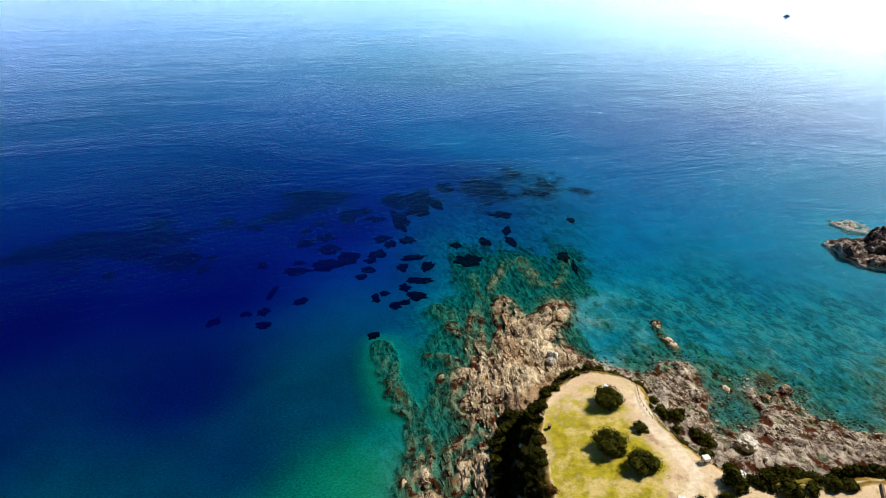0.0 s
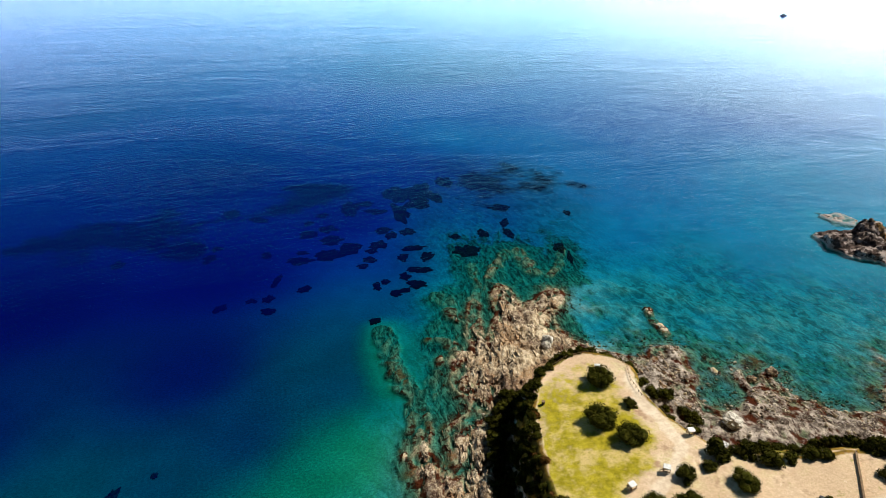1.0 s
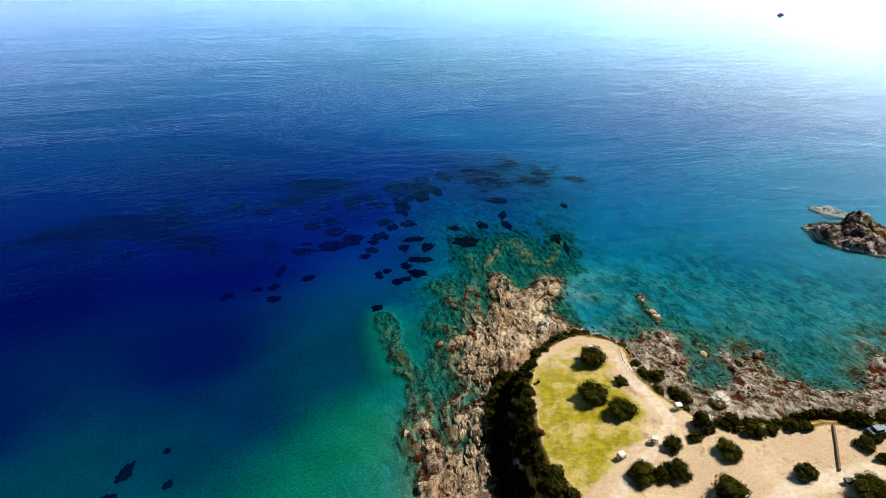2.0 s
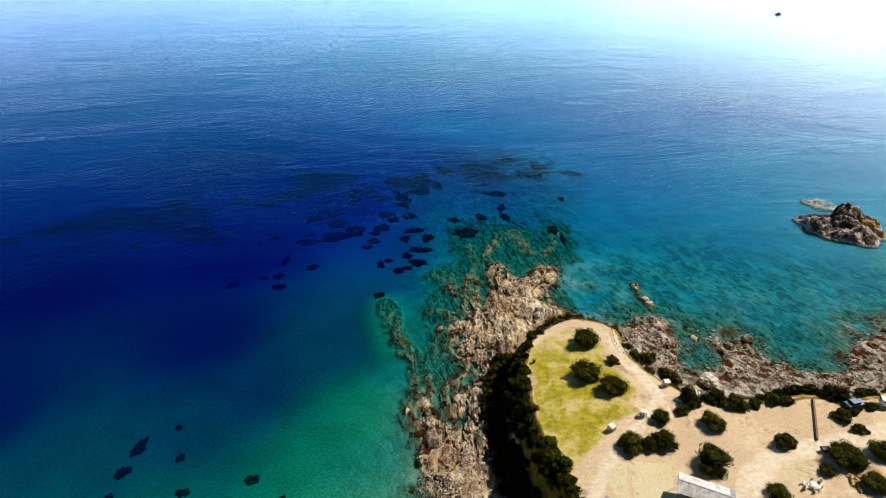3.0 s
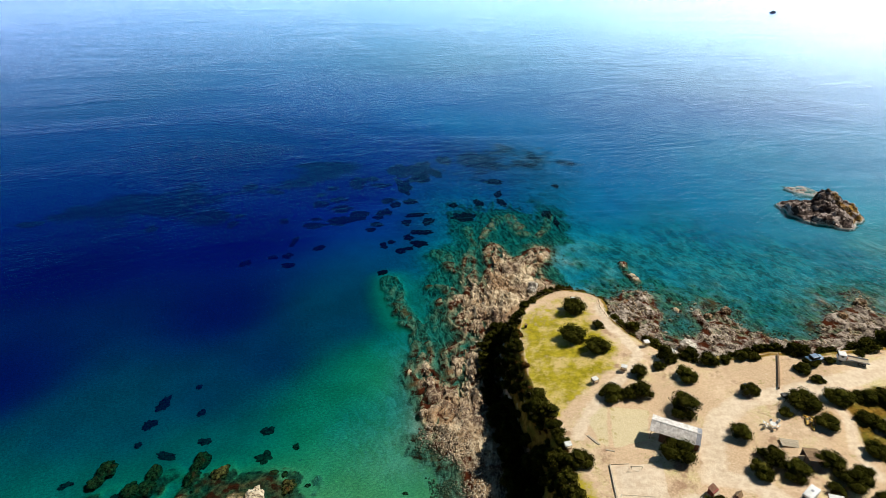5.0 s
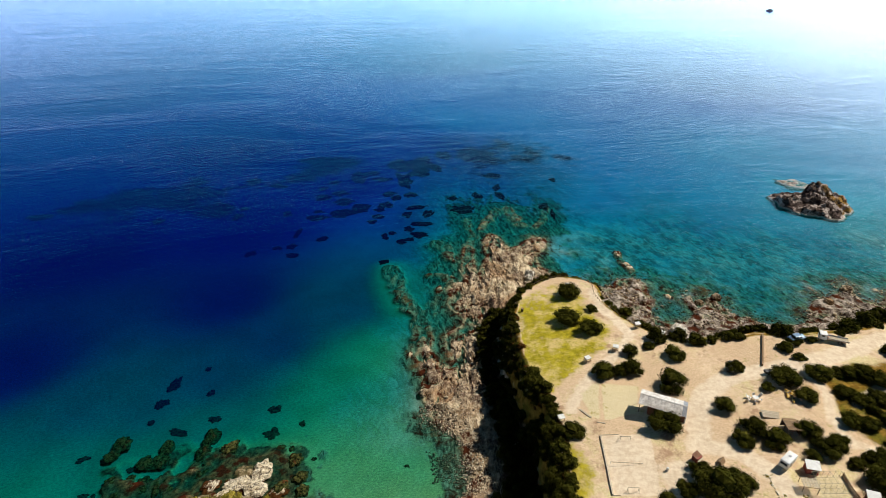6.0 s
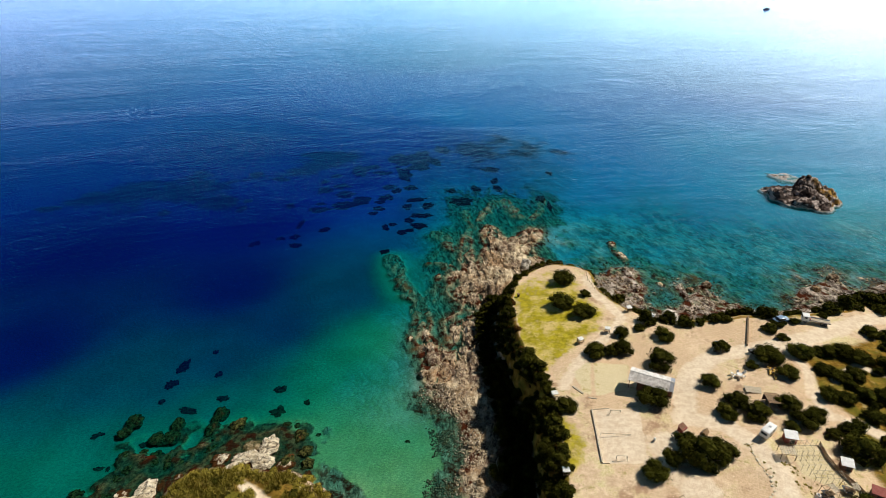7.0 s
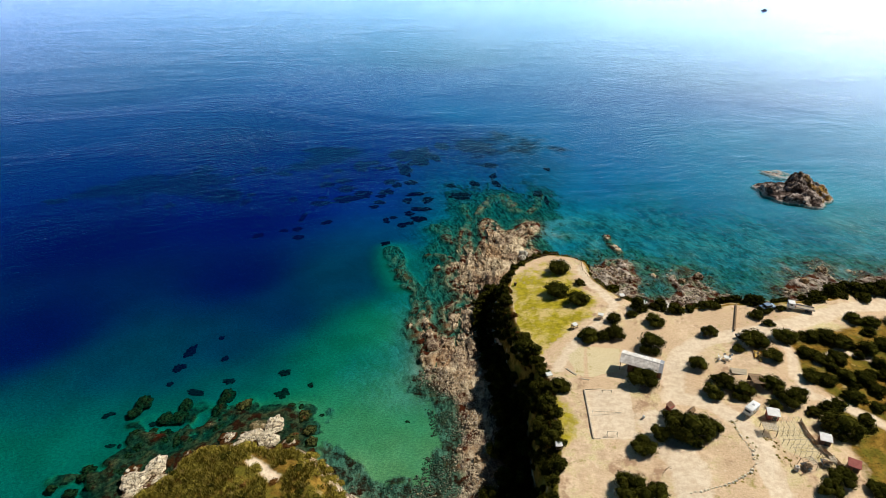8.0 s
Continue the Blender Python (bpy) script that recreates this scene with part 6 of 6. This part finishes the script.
def beam(name, a, b, w, h, material, label, category, group=""):
    """A straight timber lying on the ground from a to b."""
    za, zb = base(*a), base(*b)
    ob = new(name)
    ob.matrix_basis = pose(a[0], a[1], za)
    d = Vector((b[0] - a[0], b[1] - a[1], zb - za))
    bm = box((d.length, w, h), (d.x / 2, d.y / 2, d.z / 2 + h / 2 - 0.03), (0, -math.degrees(math.atan2(d.z, math.hypot(d.x, d.y))), math.degrees(math.atan2(d.y, d.x))), 0.02)
    data = bpy.data.meshes.new(name)
    bm.to_mesh(data)
    bm.free()
    data.materials.append(material)
    bpy.data.objects.remove(ob)
    ob = new(name, data)
    ob.matrix_basis = pose(a[0], a[1], za)
    return tagged(ob, label, category, group)


beam("pitch_board", (34.4, 41.8), (32.8, 26.9), 0.3, 0.3, M_PALE_WOOD, "pale timber board edging the sand pitch", "board", "boards round the pitch")
beam("pitch_board", (34.5, 41.9), (38.0, 41.6), 0.1, 0.14, M_PALE_WOOD, "pale timber board edging the sand pitch", "board", "boards round the pitch")
beam("pitch_board", (32.8, 26.8), (34.2, 26.7), 0.1, 0.14, M_PALE_WOOD, "pale timber board edging the sand pitch", "board", "boards round the pitch")
beam("log", (32.1, 50.0), (33.8, 47.2), 0.45, 0.16, M_PALE_WOOD, "bleached log lying beside the lawn", "log")
beam("log", (34.6, 45.7), (36.3, 45.1), 0.3, 0.12, M_PALE_WOOD, "short bleached log on straw-coloured ground", "log")
beam("plank", (69.8, 32.6), (70.7, 31.0), 0.3, 0.1, M_PALE_WOOD, "bleached plank lying in the yard", "plank")


def net():
    ob = thing("volleyball_net", 37.2, 33.7, base(37.2, 33.7), "slack pale net across the sand pitch", "net", -5)
    for s in (-1, 1):
        part("post", rod((s * 3.0, 0, -0.1), (s * 3.0, 0, 0.6), 0.03), M_METAL, ob)
    part("top_tape", box((6.0, 0.05, 0.08), (0, 0, 0.5)), M_PALE_WOOD, ob)
    for k in range(13):
        part("cord", rod((-3 + k * 0.5, 0, 0.15), (-3 + k * 0.5, 0, 0.48), 0.01, sides=4), M_PALE_WOOD, ob)


net()


def truck():
    x, y = 95.4, 66.0
    ob = thing("truck", x, y, base(x, y), "white-cabbed lorry with a long pale flat bed", "truck", -22)
    ob.scale = (0.86, 0.86, 0.86)
    cab = part("cab", box((1.9, 2.1, 1.7), (-2.6, 0, 1.35), bevel=0.15), M_WHITE, ob)
    part("windscreen", box((0.06, 1.7, 0.65), (-3.54, 0, 1.7), bevel=0.02), M_GLASS, cab, "dark windscreen")
    for s in (-1, 1):
        part("side_window", box((0.8, 0.05, 0.5), (-2.7, s * 1.04, 1.72), bevel=0.02), M_GLASS, cab, "dark side window")
    part("lamp_panel", box((0.2, 1.9, 0.5), (-1.55, 0, 1.4)), M_RED, ob, "red bulkhead panel")
    bed = part("bed", box((5.2, 2.0, 0.12), (1.15, 0, 0.95), bevel=0.02), M_PALE_WOOD, ob)
    for s in (-1, 1):
        part("side_board", box((5.2, 0.06, 0.35), (1.15, s * 0.98, 1.15)), M_SHEET, bed)
    part("chassis", box((6.6, 0.8, 0.25), (0.3, 0, 0.65)), M_DARK, ob)
    for px in (-2.6, 1.6, 2.6):
        for s in (-1, 1):
            w = part("wheel", rod((px, s * 0.72, 0.45), (px, s * 1.0, 0.45), 0.45, sides=18), M_DARK, ob, "black tyre")
            part("rim", rod((px, s * 0.98, 0.45), (px, s * 1.02, 0.45), 0.22, sides=14), M_METAL, w, "grey steel rim")


truck()


def car(x, y, a, paint, label):
    ob = thing("car", x, y, base(x, y), label, "car", a)
    body = part("body", box((4.1, 1.7, 0.62), (0, 0, 0.62), bevel=0.16), paint, ob, smooth_faces=True)
    cabin = part("cabin", box((2.1, 1.5, 0.55), (-0.2, 0, 1.15), bevel=0.18), M_GLASS, ob, "dark windows")
    part("roof", box((1.6, 1.35, 0.06), (-0.25, 0, 1.44), bevel=0.02), paint, cabin)
    for s in (-1, 1):
        part("headlight", box((0.06, 0.35, 0.16), (2.04, s * 0.58, 0.72), bevel=0.02), M_WHITE, body, "clear headlight")
        part("mirror", box((0.12, 0.18, 0.12), (0.7, s * 0.95, 0.98), bevel=0.03), paint, body)
        for px in (-1.25, 1.3):
            w = part("wheel", rod((px, s * 0.66, 0.31), (px, s * 0.86, 0.31), 0.31, sides=18), M_DARK, ob, "black tyre")
            part("rim", rod((px, s * 0.85, 0.31), (px, s * 0.88, 0.31), 0.19, sides=14), M_METAL, w, "grey rim")


car(87.6, 67.2, 12, M_BLUE, "pale blue car parked under the shrubs")
car(68.5, 58.9, 60, M_DARK, "black car parked in a tree's shade")


def booth():
    x, y = 50.3, 33.3
    ob = thing("booth", x, y, base(x, y), "little red booth tilted on the bare earth", "booth", 35)
    part("body", box((1.5, 1.2, 1.0), (0, 0, 0.5), (0, 0, 0), 0.04), M_RED, ob)
    part("lid", box((1.7, 1.4, 0.06), (0, 0.05, 1.1), (18, 0, 0), 0.01), M_WALL, ob, "dark sloping lid")
    part("shelf", box((1.5, 0.4, 0.05), (0, -0.78, 0.55)), M_PALE_WOOD, ob)


booth()


def tent():
    x, y = 54.4, 32.2
    ob = thing("tent", x, y, base(x, y), "small brown canvas ridge tent behind the tree", "tent", 40)
    ob.scale = (0.65, 0.65, 0.65)
    for s in (-1, 1):
        r = part("canvas", box((2.2, 1.75, 0.04)), M_WOOD, ob)
        r.matrix_basis = pose(0, s * 0.5, 0.72, -s * 55, 0, 0)
        part("pole", rod((s * 1.12, 0, 0), (s * 1.12, 0, 1.5), 0.03, sides=6), M_METAL, ob)


tent()


def tank(x, y):
    ob = thing("water_tank", x, y, base(x, y), "greyish white plastic water tank with a dark lid", "tank")
    bm = rod((0, 0, 0.0), (0, 0, 0.9), 0.4, sides=24)
    for u in (0.25, 0.5, 0.75):
        rod((0, 0, u - 0.03), (0, 0, u + 0.03), 0.42, sides=24, bm=bm)
    part("body", bm, M_SHEET, ob)
    part("lid", rod((0, 0, 0.9), (0, 0, 0.96), 0.2, sides=18), M_DARK, ob, "dark lid")


tank(67.0, 15.6)


def lounger(x, y, a):
    ob = thing("garden_table", x, y, base(x, y), "dark slatted garden table in the shade", "table", a, "tables in the garden")
    for k in range(6):
        part("slat", box((1.6, 0.13, 0.04), (0, -0.4 + k * 0.16, 0.72)), M_WOOD, ob)
    for px in (-0.65, 0.65):
        for py in (-0.35, 0.35):
            part("leg", box((0.07, 0.07, 0.7), (px, py, 0.35)), M_WOOD, ob)
    return ob


lt = lounger(69.2, 16.0, 10)
copy_thing(lt, pose(73.2, 16.6, base(73.2, 16.6), 0, 0, -15))


def garden_frame(x, y, a, seed):
    """A low frame of poles, its shaded inside painted as a black panel, with torn netting over half of it."""
    rng = random.Random(seed)
    ob = thing("garden_shelter", x, y, base(x, y), "low pole frame half covered with torn pale netting", "shelter", a, "frames in the garden")
    for px in (-1.2, 1.2):
        for py in (-1.0, 1.0):
            part("post", rod((px, py, 0), (px * 0.9, py * 0.9, 1.6), 0.05, sides=6), M_WOOD, ob)
        part("rail", rod((px * 0.9, -1.1, 1.6), (px * 0.9, 1.1, 1.6), 0.045, sides=6), M_WOOD, ob)
    for py in (-0.9, 0.0, 0.9):
        part("beam", rod((-1.3, py, 1.63), (1.3, py, 1.63), 0.04, sides=6), M_WOOD, ob)
    part("sheet", box((1.5, 1.7, 0.05), (-0.35, -0.1, 0.5), (0, 8, 0)), M_DARK, ob, "black panel for the shaded inside of the frame")
    for k in range(6):
        s = part("netting", box((0.13, 1.9 - 0.6 * rng.random(), 0.015)), M_PALE_WOOD, ob, "torn pale netting strip")
        s.matrix_basis = pose(0.1 + k * 0.2, rng.uniform(-0.2, 0.2), 1.68, 0, rng.uniform(-5, 5), rng.uniform(-6, 6))


garden_frame(69.3, 16.2, 12, 51)
garden_frame(73.3, 16.8, -12, 52)


def seats():
    """White plastic chairs round a white table."""
    cx, cy = 68.4, 48.0
    t = thing("garden_table", cx, cy, base(cx, cy), "round white plastic table on bare earth", "table")
    part("tabletop", rod((0, 0, 0.7), (0, 0, 0.74), 0.6, sides=24), M_WHITE, t)
    part("leg", rod((0, 0, 0), (0, 0, 0.7), 0.08, 0.06), M_WHITE, t)
    c = thing("garden_chair", 0, 0, 0, "white plastic garden chair", "chair", group="chairs round the white table")
    part("seat", box((0.5, 0.5, 0.05), (0, 0, 0.43), bevel=0.015), M_WHITE, c)
    part("backrest", box((0.5, 0.05, 0.5), (0, 0.24, 0.68), (-8, 0, 0), 0.015), M_WHITE, c)
    for px in (-0.21, 0.21):
        for py in (-0.21, 0.21):
            part("leg", box((0.04, 0.04, 0.42), (px, py, 0.21)), M_WHITE, c)
    spots = [(-0.85, 0.3), (-0.2, -0.85), (0.8, -0.5), (0.9, 0.4), (0.1, 0.9), (-1.5, -0.2), (-1.2, 0.9), (1.5, 0.8)]
    for k, (dx, dy) in enumerate(spots):
        m = pose(cx + dx, cy + dy, base(cx + dx, cy + dy), 0, 0, math.degrees(math.atan2(dy, dx)) - 90)
        if k == len(spots) - 1:
            c.matrix_basis = m
        else:
            copy_thing(c, m)


seats()


def kayaks():
    rng = random.Random(12)
    for k in range(7):
        x, y = 76.9 + rng.uniform(-1.6, 1.6), 48.2 + rng.uniform(-1.3, 1.3)
        bm = bmesh.new()
        bmesh.ops.create_uvsphere(bm, u_segments=14, v_segments=8, radius=1)
        for v in bm.verts:
            v.co = Vector((v.co.x * 1.3, v.co.y * 0.34 * (1 - 0.3 * v.co.x ** 2), max(v.co.z, -0.5) * 0.22))
        ob = thing("kayak", x, y, base(x, y) + 0.12 + 0.08 * k % 0.3, "yellow plastic kayak lying on a heap", "kayak", rng.uniform(0, 180), "kayaks in a heap")
        part("hull", bm, M_YELLOW, ob, smooth_faces=True)
        part("cockpit", rod((0, 0, 0.2), (0, 0, 0.235), 0.24, sides=14), M_DARK, ob, "dark cockpit")


kayaks()


def small(name, x, y, label, category, build):
    ob = thing(name, x, y, base(x, y), label, category)
    build(ob)


small("litter_bin", 25.4, 92.0, "dark round litter bin on the lawn", "bin",
      lambda ob: (part("drum", rod((0, 0, 0), (0, 0, 0.95), 0.34, 0.4, 16), M_DARK, ob), part("rim", rod((0, 0, 0.92), (0, 0, 1.0), 0.44, 0.44, 16), M_WOOD, ob)))
small("bollard", 44.2, 31.4, "white painted stone bollard on bare earth", "bollard",
      lambda ob: (part("shaft", rod((0, 0, -0.05), (0, 0, 0.6), 0.28, 0.22, 14), M_WHITE, ob), part("cap", rod((0, 0, 0.6), (0, 0, 0.72), 0.26, 0.1, 14), M_WHITE, ob)))
small("trailer", 75.2, 56.1, "small dark cart beside the track", "cart",
      lambda ob: (part("box", box((1.6, 1.0, 0.5), (0, 0, 0.65), bevel=0.03), M_DARK, ob), part("wheel", rod((0, -0.6, 0.3), (0, -0.5, 0.3), 0.3, sides=14), M_DARK, ob),
                  part("wheel", rod((0, 0.5, 0.3), (0, 0.6, 0.3), 0.3, sides=14), M_DARK, ob), part("shaft", rod((0.8, 0, 0.5), (1.9, 0, 0.3), 0.04), M_WOOD, ob)))


def dead_tree(x, y, s, material, label, seed, a=0):
    rng = random.Random(seed)
    ob = thing("dead_tree", x, y, base(x, y) - 0.1, label, "dead tree", a)
    bm = bmesh.new()
    p, d = Vector((0, 0, 0)), Vector((0.3, 0.1, 1)).normalized()
    for k in range(6):
        q = p + d * s * 0.35
        rod(p, q, s * 0.06 * (1 - k / 7), s * 0.06 * (1 - (k + 1) / 7), 6, bm)
        if k > 0:
            side = (d + Vector((rng.uniform(-1.2, 1.2), rng.uniform(-1.2, 1.2), 0.2))).normalized()
            rod(p, p + side * s * rng.uniform(0.3, 0.6), s * 0.03, s * 0.01, 5, bm)
        p, d = q, (d + Vector((rng.uniform(-0.6, 0.6), rng.uniform(-0.6, 0.6), rng.uniform(-0.2, 0.2)))).normalized()
    part("trunk", bm, material, ob)


dead_tree(43.6, 17.2, 1.1, M_WOOD, "crooked brown dead stump on bare earth", 4)
dead_tree(14.6, 37.2, 2.2, M_DEAD, "bleached dead tree on the shaded slope", 6, 60)
dead_tree(19.0, 53.0, 1.6, M_DEAD, "bleached dead tree on the shaded slope", 8, 200)

# stones set in an arc round the yard
ARC = [(61.2, 28.4), (60.8, 25.4), (60.8, 22.4), (61.0, 20.0), (60.3, 17.2), (58.6, 15.4), (55.8, 14.0), (52.8, 12.9), (49.5, 12.2), (47.2, 11.8), (45.4, 11.4)]
kerb_meshes = []
for v, f in [stone_verts(k, fine=2) for k in range(6)]:
    kerb_meshes.append(mesh_of("kerb_stone", (v * 1.0).tolist(), f.tolist(), M_STONE))
arc_rng = random.Random(31)
for (ax, ay), (bx, by) in zip(ARC[:-1], ARC[1:]):
    n = max(2, round(math.hypot(bx - ax, by - ay) / 0.85))
    for k in range(n):
        x = ax + (bx - ax) * k / n + arc_rng.uniform(-0.15, 0.15)
        y = ay + (by - ay) * k / n + arc_rng.uniform(-0.15, 0.15)
        r = arc_rng.uniform(0.14, 0.32)
        ob = tagged(new("kerb_stone", arc_rng.choice(kerb_meshes)), "rough pale field stone set on bare earth", "stone", "stones in an arc round the yard")
        ob.matrix_basis = pose(x, y, base(x, y) + r * 0.3, 0, 0, arc_rng.uniform(0, 360)) @ Matrix.Diagonal((r, r, 0.55 * r, 1))


def boat():
    ob = thing("boat", 458.0, 800.0, 0.0, "small grey motor cruiser far out on the sea", "boat", 8)
    ob.scale = (0.8, 0.8, 0.8)
    bm = bmesh.new()
    bmesh.ops.create_cube(bm, size=1)
    bmesh.ops.subdivide_edges(bm, edges=bm.edges[:], cuts=4, use_grid_fill=True)
    for v in bm.verts:
        bow = max(0.0, v.co.x) * 2
        v.co = Vector((v.co.x * 11, v.co.y * 3.6 * (1 - 0.85 * bow ** 2) * (0.75 + 0.5 * (v.co.z + 0.5)), v.co.z * 1.7 + 0.45 + 0.5 * bow ** 2))
    hull = part("hull", bm, M_GREY, ob)
    part("deck_rail", box((8.0, 2.8, 0.08), (-0.8, 0, 1.4)), M_WHITE, hull)
    cabin = part("cabin", box((4.6, 2.5, 1.5), (-0.6, 0, 2.0), bevel=0.25), M_GREY, ob)
    part("window_band", box((4.7, 2.55, 0.5), (-0.6, 0, 2.2), bevel=0.05), M_GLASS, cabin, "dark window band")
    part("flybridge", box((2.6, 2.2, 0.5), (-1.0, 0, 3.0), bevel=0.1), M_GREY, ob)
    part("mast", rod((-1.6, 0, 3.2), (-1.9, 0, 5.0), 0.06), M_METAL, ob)


boat()
